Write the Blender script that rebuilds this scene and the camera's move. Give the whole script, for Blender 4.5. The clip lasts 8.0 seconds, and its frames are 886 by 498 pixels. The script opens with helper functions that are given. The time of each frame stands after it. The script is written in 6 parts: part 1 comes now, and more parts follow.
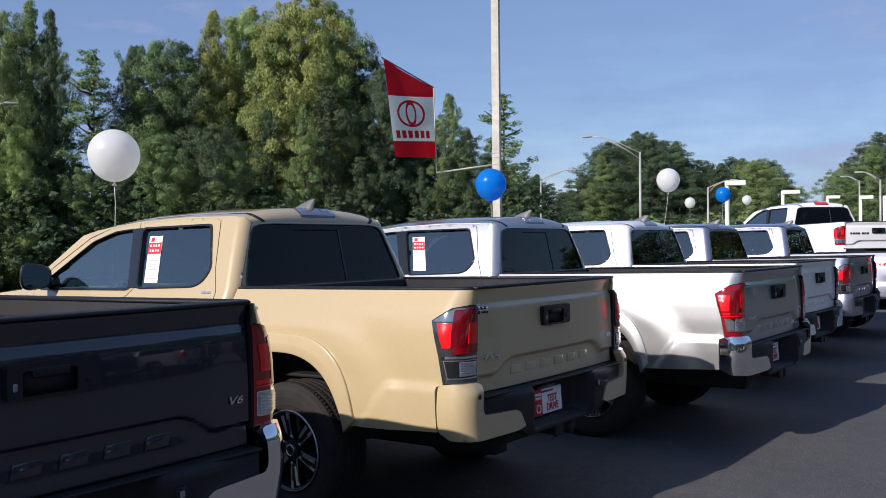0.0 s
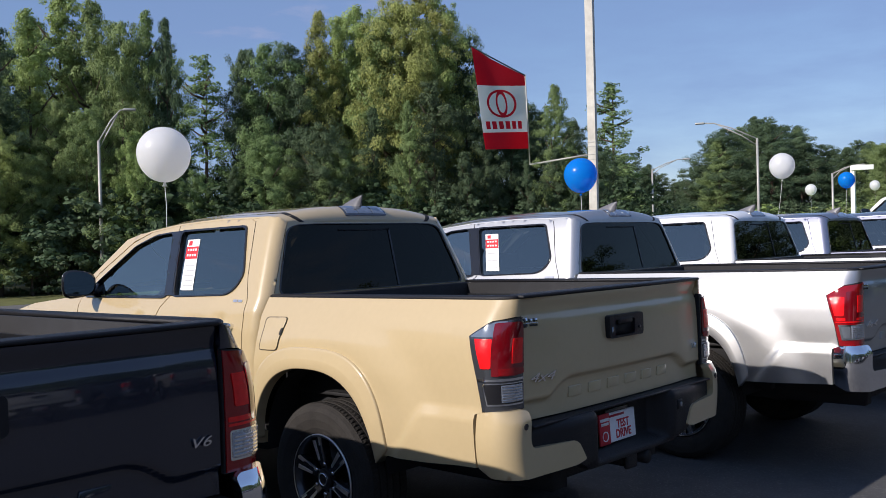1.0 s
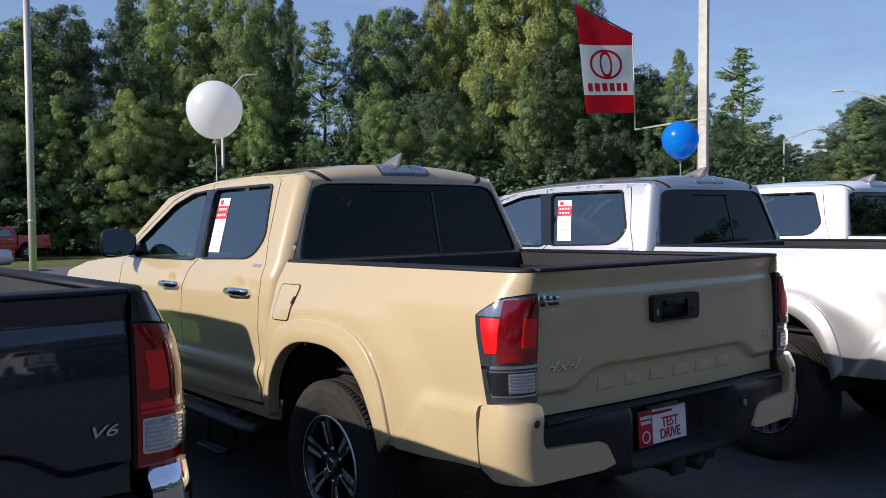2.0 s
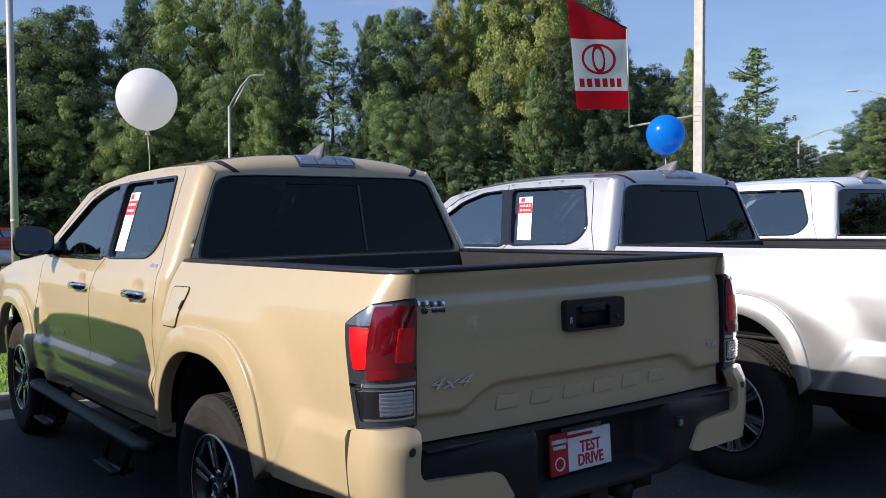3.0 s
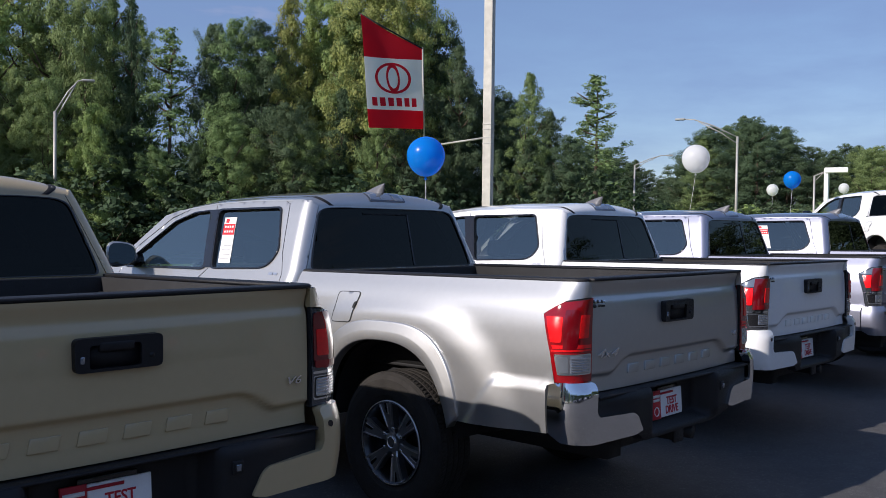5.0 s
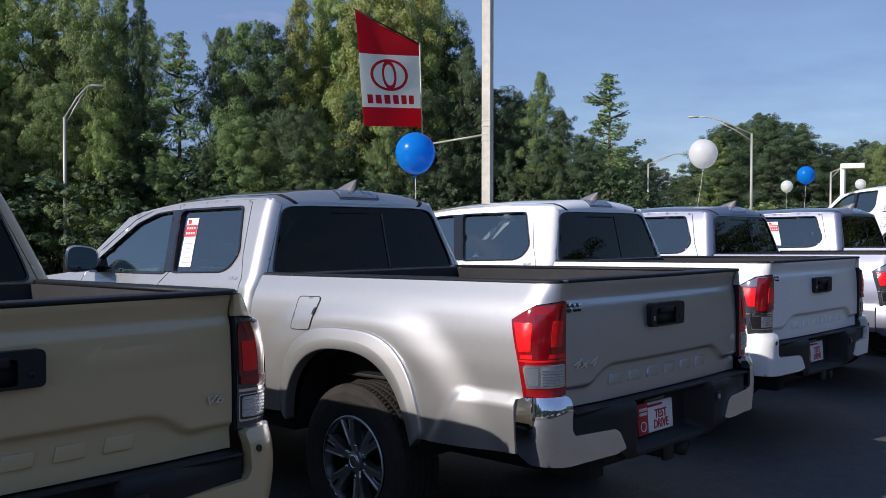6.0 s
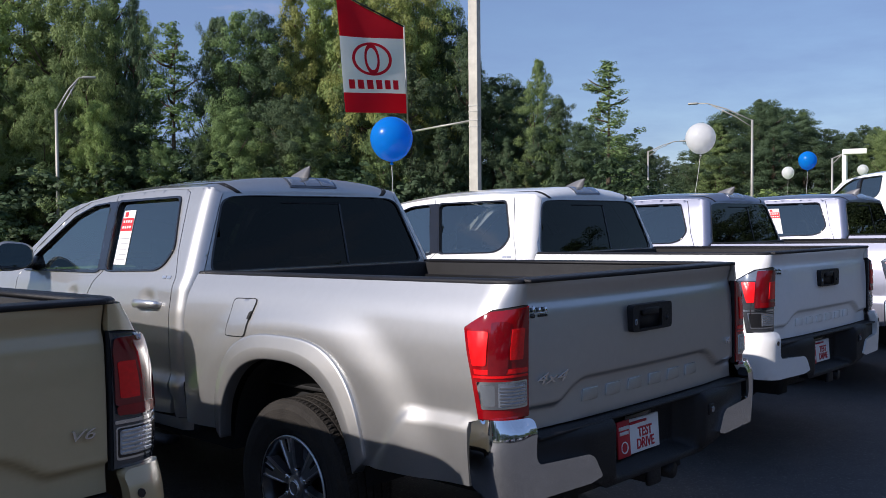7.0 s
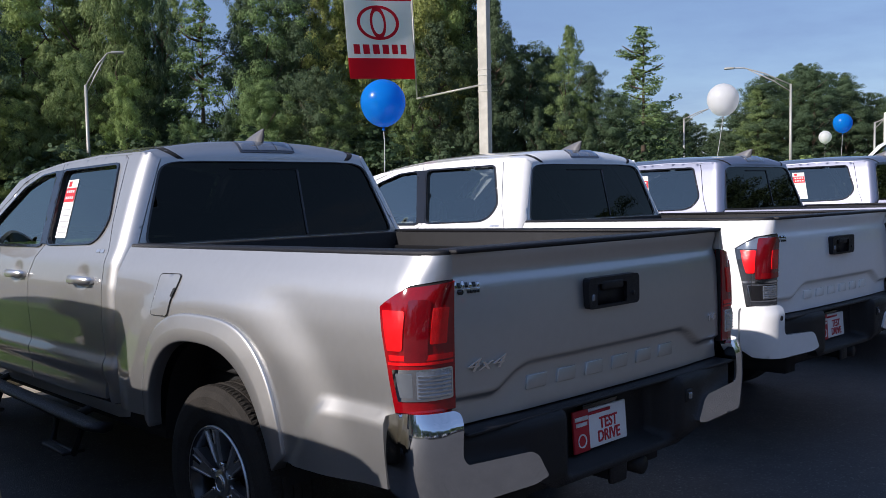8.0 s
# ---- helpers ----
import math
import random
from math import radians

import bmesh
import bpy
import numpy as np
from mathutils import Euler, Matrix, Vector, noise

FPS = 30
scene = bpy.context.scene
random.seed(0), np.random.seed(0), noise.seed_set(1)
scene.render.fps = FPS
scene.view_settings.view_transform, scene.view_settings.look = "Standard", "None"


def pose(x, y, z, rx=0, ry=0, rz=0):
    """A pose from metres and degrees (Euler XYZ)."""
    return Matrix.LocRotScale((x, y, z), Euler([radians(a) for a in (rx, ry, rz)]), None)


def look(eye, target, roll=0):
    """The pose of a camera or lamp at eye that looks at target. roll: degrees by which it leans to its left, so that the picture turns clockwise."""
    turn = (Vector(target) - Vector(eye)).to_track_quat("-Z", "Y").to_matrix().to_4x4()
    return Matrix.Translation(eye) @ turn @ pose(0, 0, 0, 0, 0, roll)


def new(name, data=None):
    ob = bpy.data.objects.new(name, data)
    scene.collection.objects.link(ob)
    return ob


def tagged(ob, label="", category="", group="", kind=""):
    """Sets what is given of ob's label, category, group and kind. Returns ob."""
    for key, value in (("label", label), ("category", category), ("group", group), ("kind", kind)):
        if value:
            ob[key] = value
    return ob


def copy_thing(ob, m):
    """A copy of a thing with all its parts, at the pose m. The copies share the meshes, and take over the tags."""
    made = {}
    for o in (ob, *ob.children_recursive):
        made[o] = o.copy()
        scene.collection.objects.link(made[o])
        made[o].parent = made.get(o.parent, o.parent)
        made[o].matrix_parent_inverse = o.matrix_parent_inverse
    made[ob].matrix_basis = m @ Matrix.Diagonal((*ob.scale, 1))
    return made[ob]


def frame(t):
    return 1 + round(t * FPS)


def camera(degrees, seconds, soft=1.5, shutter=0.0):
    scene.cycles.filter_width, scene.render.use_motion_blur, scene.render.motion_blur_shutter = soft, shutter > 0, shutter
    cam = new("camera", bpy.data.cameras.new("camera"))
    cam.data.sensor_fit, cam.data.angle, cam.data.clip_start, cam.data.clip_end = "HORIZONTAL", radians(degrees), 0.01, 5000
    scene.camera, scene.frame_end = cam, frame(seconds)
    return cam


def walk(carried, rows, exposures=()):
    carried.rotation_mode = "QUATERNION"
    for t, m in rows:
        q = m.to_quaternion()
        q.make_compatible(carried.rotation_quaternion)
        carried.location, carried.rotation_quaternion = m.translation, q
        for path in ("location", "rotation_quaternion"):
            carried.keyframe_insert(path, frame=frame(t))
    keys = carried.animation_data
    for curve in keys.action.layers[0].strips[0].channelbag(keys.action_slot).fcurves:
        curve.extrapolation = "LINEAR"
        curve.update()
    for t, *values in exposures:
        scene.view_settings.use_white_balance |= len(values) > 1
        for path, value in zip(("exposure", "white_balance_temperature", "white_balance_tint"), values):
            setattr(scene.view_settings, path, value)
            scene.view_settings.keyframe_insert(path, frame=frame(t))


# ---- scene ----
from mathutils import geometry
cam = camera(53.10, 8.0, 0.85)

PATH = [
    (0.0, (-4.348, -2.478, 1.516), (2.069, 2.299, 1.469), -0.57),
    (0.5, (-3.964, -2.410, 1.523), (2.006, 2.915, 1.506), -1.83),
    (1.0, (-3.624, -2.318, 1.541), (2.145, 3.225, 1.461), -1.55),
    (1.5, (-3.297, -2.295, 1.515), (2.188, 3.525, 1.303), -1.54),
    (1.7, (-3.149, -2.277, 1.517), (2.100, 3.754, 1.236), -1.00),
    (2.8, (-2.413, -2.094, 1.467), (2.298, 4.361, 1.099), 0.09),
    (3.0, (-2.292, -2.144, 1.472), (2.565, 4.205, 1.141), -0.31),
    (3.5, (-2.043, -2.387, 1.492), (3.563, 3.298, 0.997), 0.16),
    (4.0, (-1.817, -2.590, 1.526), (4.032, 2.848, 1.062), -1.07),
    (4.5, (-1.514, -2.743, 1.535), (4.235, 2.816, 1.301), -0.56),
    (5.0, (-1.344, -2.685, 1.522), (4.463, 2.815, 1.337), 0.70),
    (6.5, (-0.579, -2.465, 1.503), (5.091, 3.176, 1.330), -0.27),
    (7.0, (-0.312, -2.326, 1.508), (5.390, 3.279, 1.249), -0.48),
    (7.5, (-0.052, -2.303, 1.479), (5.524, 3.423, 1.128), -1.41),
    (8.0, (0.263, -2.277, 1.471), (5.720, 3.551, 0.961), -1.18),
]
walk(cam, [(t, look(eye, target, roll)) for t, eye, target, roll in PATH], [(0.0, 0.25, 6350, 16), (1.6, 0.27, 6350, 16), (3.0, 0.45, 6350, 16), (4.0, 0.40, 6350, 16), (5.0, 0.19, 6350, 16), (8.0, 0.21, 6350, 16)])

# ---- world, sun ----
SUN_FROM = Vector((-1.0, 0.2, 0.585)).normalized()
world = bpy.data.worlds.new("sky")
scene.world = world
world.use_nodes = True
wn, wl = world.node_tree.nodes, world.node_tree.links
for n in list(wn):
    wn.remove(n)
w_out = wn.new("ShaderNodeOutputWorld")
w_bg = wn.new("ShaderNodeBackground")
w_sky = wn.new("ShaderNodeTexSky")
w_sky.sky_type = "NISHITA"
w_sky.sun_disc = False
w_sky.sun_elevation = math.asin(SUN_FROM.z)
w_sky.sun_rotation = math.atan2(SUN_FROM.x, SUN_FROM.y) % (2 * math.pi)
w_sky.air_density, w_sky.dust_density, w_sky.ozone_density = 1.0, 0.12, 3.0
w_bg.inputs["Strength"].default_value = 0.100
# thin high haze
w_co = wn.new("ShaderNodeTexCoord")
w_map = wn.new("ShaderNodeMapping")
w_map.inputs["Scale"].default_value = (2.2, 2.2, 9.0)
w_noise = wn.new("ShaderNodeTexNoise")
w_noise.inputs["Scale"].default_value = 1.6
w_noise.inputs["Detail"].default_value = 7.0
w_noise.inputs["Roughness"].default_value = 0.62
w_ramp = wn.new("ShaderNodeMapRange")
w_ramp.inputs["From Min"].default_value = 0.36
w_ramp.inputs["From Max"].default_value = 0.74
w_ramp.inputs["To Min"].default_value = 0.36
w_ramp.inputs["To Max"].default_value = 0.80
w_mix = wn.new("ShaderNodeMix")
w_mix.data_type = "RGBA"
w_mix.inputs["B"].default_value = (1.80, 2.72, 4.88, 1)
wl.new(w_co.outputs["Generated"], w_map.inputs["Vector"])
wl.new(w_map.outputs["Vector"], w_noise.inputs["Vector"])
wl.new(w_noise.outputs["Fac"], w_ramp.inputs["Value"])
wl.new(w_ramp.outputs["Result"], w_mix.inputs["Factor"])
wl.new(w_sky.outputs["Color"], w_mix.inputs["A"])
# a few faint cloud streaks
w_high = wn.new("ShaderNodeMapRange")
w_high.inputs["From Min"].default_value = 0.60
w_high.inputs["From Max"].default_value = 0.74
w_high.inputs["To Max"].default_value = 0.5
w_cloud = wn.new("ShaderNodeMix")
w_cloud.data_type = "RGBA"
w_cloud.inputs["B"].default_value = (4.0, 4.1, 5.2, 1)
wl.new(w_noise.outputs["Fac"], w_high.inputs["Value"])
wl.new(w_high.outputs["Result"], w_cloud.inputs["Factor"])
wl.new(w_mix.outputs["Result"], w_cloud.inputs["A"])
wl.new(w_cloud.outputs["Result"], w_bg.inputs["Color"])
wl.new(w_bg.outputs["Background"], w_out.inputs["Surface"])

sun = new("sun", bpy.data.lights.new("sun", "SUN"))
sun.data.energy, sun.data.angle, sun.data.color = 4.5, radians(0.55), (1.0, 0.94, 0.85)
sun.matrix_world = look(SUN_FROM * 60, (0, 0, 0))


# ---- materials ----
def material(name, color, rough=0.5, metal=0.0, coat=0.0, spec=0.5, vary=0.0, scale=8.0, bump=0.0, bump_scale=60.0, random_tint=0.0):
    """A Principled material with colour variation at two scales and fine relief."""
    m = bpy.data.materials.new(name)
    m.use_nodes = True
    n, l = m.node_tree.nodes, m.node_tree.links
    b = n["Principled BSDF"]
    b.inputs["Base Color"].default_value = (*color, 1)
    b.inputs["Roughness"].default_value = rough
    b.inputs["Metallic"].default_value = metal
    b.inputs["Coat Weight"].default_value = coat
    b.inputs["Coat Roughness"].default_value = 0.03
    b.inputs["Specular IOR Level"].default_value = spec
    co = n.new("ShaderNodeTexCoord")
    if vary:
        big, small = n.new("ShaderNodeTexNoise"), n.new("ShaderNodeTexNoise")
        big.inputs["Scale"].default_value, small.inputs["Scale"].default_value = scale, scale * 11
        big.inputs["Detail"].default_value = 5
        small.inputs["Detail"].default_value = 3
        add = n.new("ShaderNodeMath")
        add.operation = "ADD"
        rng = n.new("ShaderNodeMapRange")
        rng.inputs["From Min"].default_value, rng.inputs["From Max"].default_value = 0.6, 1.4
        rng.inputs["To Min"].default_value, rng.inputs["To Max"].default_value = 1 - vary, 1 + vary
        hsv = n.new("ShaderNodeHueSaturation")
        hsv.inputs["Color"].default_value = (*color, 1)
        for tex in (big, small):
            l.new(co.outputs["Object"], tex.inputs["Vector"])
        l.new(big.outputs["Fac"], add.inputs[0])
        l.new(small.outputs["Fac"], add.inputs[1])
        l.new(add.outputs[0], rng.inputs["Value"])
        l.new(rng.outputs["Result"], hsv.inputs["Value"])
        l.new(hsv.outputs["Color"], b.inputs["Base Color"])
    if bump:
        tex, bp = n.new("ShaderNodeTexNoise"), n.new("ShaderNodeBump")
        tex.inputs["Scale"].default_value = bump_scale
        tex.inputs["Detail"].default_value = 4
        bp.inputs["Strength"].default_value = bump
        bp.inputs["Distance"].default_value = 0.01
        l.new(co.outputs["Object"], tex.inputs["Vector"])
        l.new(tex.outputs["Fac"], bp.inputs["Height"])
        l.new(bp.outputs["Normal"], b.inputs["Normal"])
    return m


def paint(name, color, flake=0.0, rough=0.35, edge=1.0):
    """Clear-coated car paint; flake is the share of metal flake."""
    m = material(name, color, rough, flake, 1.0, 0.5, 0.03, 3.0)
    m.node_tree.nodes["Principled BSDF"].inputs["Specular Tint"].default_value = (edge, edge, min(1.0, edge * 1.05), 1)
    return m


def glass(name, tint, ior=1.5, rough=0.0):
    """Tinted car glass: see-through with the tint, mirror-like by Fresnel."""
    m = bpy.data.materials.new(name)
    m.use_nodes = True
    n, l = m.node_tree.nodes, m.node_tree.links
    n.remove(n["Principled BSDF"])
    out = n["Material Output"]
    clear, gloss, mix, fr = n.new("ShaderNodeBsdfTransparent"), n.new("ShaderNodeBsdfGlossy"), n.new("ShaderNodeMixShader"), n.new("ShaderNodeFresnel")
    clear.inputs["Color"].default_value = (*tint, 1)
    gloss.inputs["Roughness"].default_value = rough
    gloss.inputs["Color"].default_value = (0.95, 1, 0.90, 1)
    fr.inputs["IOR"].default_value = ior
    l.new(fr.outputs[0], mix.inputs[0])
    l.new(clear.outputs[0], mix.inputs[1])
    l.new(gloss.outputs[0], mix.inputs[2])
    l.new(mix.outputs[0], out.inputs["Surface"])
    return m


PAINT_TAN = paint("tan_paint", (0.508, 0.397, 0.222), 0.0, 0.30)
PAINT_SILVER = paint("silver_paint", (0.56, 0.56, 0.555), 0.87, 0.42, 0.05)
PAINT_WHITE = paint("white_paint", (0.85, 0.85, 0.84), 0.0, 0.35)
PAINT_BLACK = paint("charcoal_paint", (0.010, 0.014, 0.026), 0.1, 0.22)
PAINT_LILAC = paint("lilac_silver_paint", (0.38, 0.39, 0.475), 0.90, 0.42, 0.05)
PAINT_RED = paint("red_paint", (0.35, 0.02, 0.02), 0.0, 0.35)
GLASS_DARK = glass("privacy_glass", (0.022, 0.025, 0.031), 1.34)
GLASS_SIDE = glass("tinted_side_glass", (0.30, 0.35, 0.37), 3.2)
GLASS_FRONT = glass("side_glass", (0.66, 0.77, 0.78), 4.2)
BADGE = material("satin_badge", (0.72, 0.72, 0.73), 0.28, 0.85)
BLACK_PLASTIC = material("black_plastic", (0.010, 0.010, 0.012), 0.5, 0, 0, 0.35, 0.25, 9, 0.25, 420)
BLACK_GLOSS = material("gloss_black_trim", (0.012, 0.012, 0.014), 0.22, 0, 0.5, 0.5, 0.1, 6)
RUBBER = material("tyre_rubber", (0.027, 0.024, 0.021), 0.85, 0, 0, 0.3, 0.35, 14, 0.3, 160)
CHROME = material("chrome", (0.80, 0.81, 0.83), 0.06, 1.0)
ALLOY = material("machined_alloy", (0.86, 0.87, 0.89), 0.32, 1.0, 0.3, 0.5, 0.05, 20)
MIRROR_GLASS = material("mirror_glass", (0.16, 0.19, 0.21), 0.03, 1.0)
DIVIDER = material("grey_rubber_strip", (0.055, 0.058, 0.065), 0.5)
ALLOY_SATIN = material("satin_grey_alloy", (0.42, 0.425, 0.435), 0.28, 0.9, 0.4, 0.5, 0.08, 20)
ALLOY_DARK = material("dark_alloy", (0.06, 0.062, 0.068), 0.30, 0.8, 0.4)
BED_LINER = material("bed_liner", (0.020, 0.020, 0.021), 0.7, 0, 0, 0.4, 0.3, 12, 0.4, 260)
DARK = material("underbody_black", (0.010, 0.010, 0.011), 0.8)
FIN_GREY = material("grey_fin", (0.13, 0.13, 0.14), 0.4)
SEAT = material("seat_cloth", (0.035, 0.033, 0.032), 0.85, 0, 0, 0.3, 0.2, 25)
LENS_RED = material("red_lens", (0.25, 0.002, 0.005), 0.08, 0, 0.6, 0.6, 0.22, 22)
LENS_RED_DEEP = material("deep_red_lens", (0.16, 0.002, 0.006), 0.06, 0, 1.0, 0.6, 0.25, 26)
LENS_RED_BRIGHT = material("red_reflector", (0.85, 0.006, 0.008), 0.18, 0.0, 0.5, 0.6, 0.2, 60, 0.15, 300)
LENS_CLEAR = material("clear_lens", (0.42, 0.46, 0.52), 0.14, 0.7, 1.0, 0.6, 0.30, 90, 0.35, 180)
LENS_GREY = material("grey_lens", (0.26, 0.29, 0.33), 0.12, 0.6, 1.0, 0.6, 0.15, 30)
LENS_SMOKE = material("smoked_lens", (0.085, 0.092, 0.105), 0.12, 0.6, 1.0, 0.5, 0.1, 20)
PLATE_WHITE = material("plate_white", (0.88, 0.88, 0.88), 0.4, 0, 0, 0.4, 0.05, 20)
PLATE_RED = material("plate_red", (0.52, 0.02, 0.035), 0.4, 0, 0, 0.4, 0.05, 20)
STICKER_WHITE = material("sticker_white", (0.78, 0.77, 0.75), 0.6, 0, 0, 0.3, 0.06, 20)
STICKER_RED = material("sticker_red", (0.60, 0.03, 0.04), 0.6, 0, 0, 0.3, 0.06, 20)
STICKER_GREY = material("sticker_print", (0.42, 0.42, 0.43), 0.6)


# ---- building helpers ----
MESHES = {}


def mesh_of(name, verts, faces, smooth=True):
    me = bpy.data.meshes.new(name)
    me.from_pydata([tuple(v) for v in verts], [], [tuple(f) for f in faces])
    me.update()
    if smooth:
        me.shade_smooth()
    return me


def put(name, me, mat, parent=None, label="", m=None):
    """Links a mesh as one object with its own material slot."""
    if not me.materials:
        me.materials.append(None)
    ob = new(name, me)
    ob.material_slots[0].link = "OBJECT"
    ob.material_slots[0].material = mat
    if parent is not None:
        ob.parent = parent
    if m is not None:
        ob.matrix_basis = m
    if label:
        tagged(ob, label)
    return ob


def thing(name, label, category, group="", at=(0, 0, 0), rz=0.0):
    ob = new(name)
    ob.empty_display_size = 0.3
    ob.matrix_basis = pose(*at, 0, 0, rz)
    return tagged(ob, label, category, group)


def cached(key, make):
    if key not in MESHES:
        MESHES[key] = make()
    return MESHES[key]


def join(*pieces):
    """Several (verts, faces) as one."""
    vs, fs = [], []
    for v, f in pieces:
        o = len(vs)
        vs += [tuple(p) for p in v]
        fs += [tuple(i + o for i in q) for q in f]
    return vs, fs


def block(x0, x1, y0, y1, z0, z1, r=0.0):
    """A box whose edges are cut back by r."""
    bm = bmesh.new()
    bmesh.ops.create_cube(bm, size=1)
    for v in bm.verts:
        v.co = (x0 + (v.co.x + 0.5) * (x1 - x0), y0 + (v.co.y + 0.5) * (y1 - y0), z0 + (v.co.z + 0.5) * (z1 - z0))
    if r:
        bmesh.ops.bevel(bm, geom=bm.edges, offset=r, segments=2, affect="EDGES", profile=0.5)
    bm.verts.index_update()
    out = [tuple(v.co) for v in bm.verts], [tuple(v.index for v in f.verts) for f in bm.faces]
    bm.free()
    return out


def lathe(profile, n=48, axis="x", closed=False):
    """Turns (radius, along) pairs round an axis."""
    vs, fs = [], []
    k = len(profile)
    for i in range(n):
        a = 2 * math.pi * i / n
        c, s = math.cos(a), math.sin(a)
        for r, h in profile:
            vs.append({"x": (h, r * c, r * s), "z": (r * c, r * s, h), "y": (r * s, h, r * c)}[axis])
    for i in range(n):
        j = (i + 1) % n
        for q in range(k if closed else k - 1):
            p = (q + 1) % k
            fs.append((i * k + q, j * k + q, j * k + p, i * k + p))
    return vs, fs


def tube(points, radius, n=10, taper=None):
    """A round bar along points; taper gives the radius at each point."""
    pts = [Vector(p) for p in points]
    vs, fs = [], []
    for i, p in enumerate(pts):
        d = (pts[min(i + 1, len(pts) - 1)] - pts[max(i - 1, 0)]).normalized()
        a = d.cross(Vector((0, 0, 1)) if abs(d.z) < 0.9 else Vector((1, 0, 0))).normalized()
        b = d.cross(a)
        r = taper[i] if taper else radius
        for k in range(n):
            t = 2 * math.pi * k / n
            vs.append(tuple(p + (a * math.cos(t) + b * math.sin(t)) * r))
    for i in range(len(pts) - 1):
        for k in range(n):
            q = (k + 1) % n
            fs.append((i * n + k, i * n + q, (i + 1) * n + q, (i + 1) * n + k))
    fs.append(tuple(range(n))[::-1])
    fs.append(tuple((len(pts) - 1) * n + k for k in range(n)))
    return vs, fs


def ring_points(loop, g):
    """A closed outline, resampled to steps of about g."""
    out = []
    for i, a in enumerate(loop):
        b = loop[(i + 1) % len(loop)]
        k = max(1, int(math.dist(a, b) / g + 0.5))
        out += [(a[0] + (b[0] - a[0]) * j / k, a[1] + (b[1] - a[1]) * j / k) for j in range(k)]
    return out


def inside(px, py, loop):
    hit = np.zeros(len(px), bool)
    for i, (ax, ay) in enumerate(loop):
        bx, by = loop[(i + 1) % len(loop)]
        cross = (ay > py) != (by > py)
        with np.errstate(divide="ignore", invalid="ignore"):
            hit ^= cross & (px < (bx - ax) * (py - ay) / (by - ay) + ax)
    return hit


def panel(outer, holes, fn, g=0.035, depth=0.022, flip=False):
    """A sheet-metal panel: the outline with its holes in the plane, carried into space by fn(a, b, d) and given a turned-in rim."""
    loops = [ring_points(outer, g)] + [ring_points(h, g) for h in holes]
    pts, edges = [], []
    for lp in loops:
        o = len(pts)
        pts += lp
        edges += [(o + i, o + (i + 1) % len(lp)) for i in range(len(lp))]
    a = np.array(pts)
    lo, hi = a.min(0), a.max(0)
    gx, gy = np.meshgrid(np.arange(lo[0] + g / 2, hi[0], g), np.arange(lo[1] + g / 2, hi[1], g))
    px, py = gx.ravel(), gy.ravel()
    ok = inside(px, py, loops[0])
    for h in loops[1:]:
        ok &= ~inside(px, py, h)
    px, py = px[ok], py[ok]
    far = np.array([np.min((a[:, 0] - x) ** 2 + (a[:, 1] - y) ** 2) > (0.45 * g) ** 2 for x, y in zip(px, py)], bool) if len(px) else np.zeros(0, bool)
    pts += list(zip(px[far], py[far]))
    cdt = geometry.delaunay_2d_cdt([Vector(p) for p in pts], edges, [], 0, 1e-6)
    v2 = np.array([tuple(p) for p in cdt[0]])
    tris = [f for f in cdt[2] if len(f) == 3]
    cen = np.array([v2[list(f)].mean(0) for f in tris])
    keep = inside(cen[:, 0], cen[:, 1], loops[0])
    for h in loops[1:]:
        keep &= ~inside(cen[:, 0], cen[:, 1], h)
    tris = [f for f, k in zip(tris, keep) if k]
    vs = [fn(x, y, 0.0) for x, y in v2]
    count = {}
    for f in tris:
        for i in range(3):
            e = (f[i], f[(i + 1) % 3])
            count[e] = count.get(e, 0) + 1
    fs = [tuple(f) for f in tris]
    rim = [e for e in count if (e[1], e[0]) not in count]
    for p, q in rim:
        o = len(vs)
        vs += [fn(*v2[p], 0.0), fn(*v2[q], 0.0), fn(*v2[q], -depth), fn(*v2[p], -depth)]
        fs.append((o + 1, o, o + 3, o + 2))
    if flip:
        fs = [f[::-1] for f in fs]
    return vs, fs


def rounded(loop, r, n=4):
    """The outline with each corner turned by r."""
    out = []
    k = len(loop)
    for i, p in enumerate(loop):
        p, a, b = Vector(p), Vector(loop[i - 1]), Vector(loop[(i + 1) % k])
        ra = min(r, (a - p).length * 0.45)
        rb = min(r, (b - p).length * 0.45)
        s, e = p + (a - p).normalized() * ra, p + (b - p).normalized() * rb
        for j in range(n + 1):
            t = j / n
            out.append(tuple(s * (1 - t) ** 2 + p * 2 * t * (1 - t) + e * t * t))
    return out


def text_mesh(words, size, depth, bold=0.018, slant=0.0, wide=1.0, tall=1.0):
    cu = bpy.data.curves.new("letters", "FONT")
    cu.body, cu.size, cu.extrude, cu.align_x, cu.align_y = words, size, depth, "CENTER", "CENTER"
    cu.resolution_u = 3
    cu.offset = size * bold
    ob = bpy.data.objects.new("letters", cu)
    scene.collection.objects.link(ob)
    dg = bpy.context.evaluated_depsgraph_get()
    me = bpy.data.meshes.new_from_object(ob.evaluated_get(dg))
    bpy.data.objects.remove(ob)
    me.transform(Matrix(((wide, slant, 0, 0), (0, tall, 0, 0), (0, 0, 1, 0), (0, 0, 0, 1))))
    return me


# ---- pickup trucks ----
# Truck frame: x to its right, y ahead from the tailgate's face, z up; the body is raked nose-down.
RAKE = 0.018


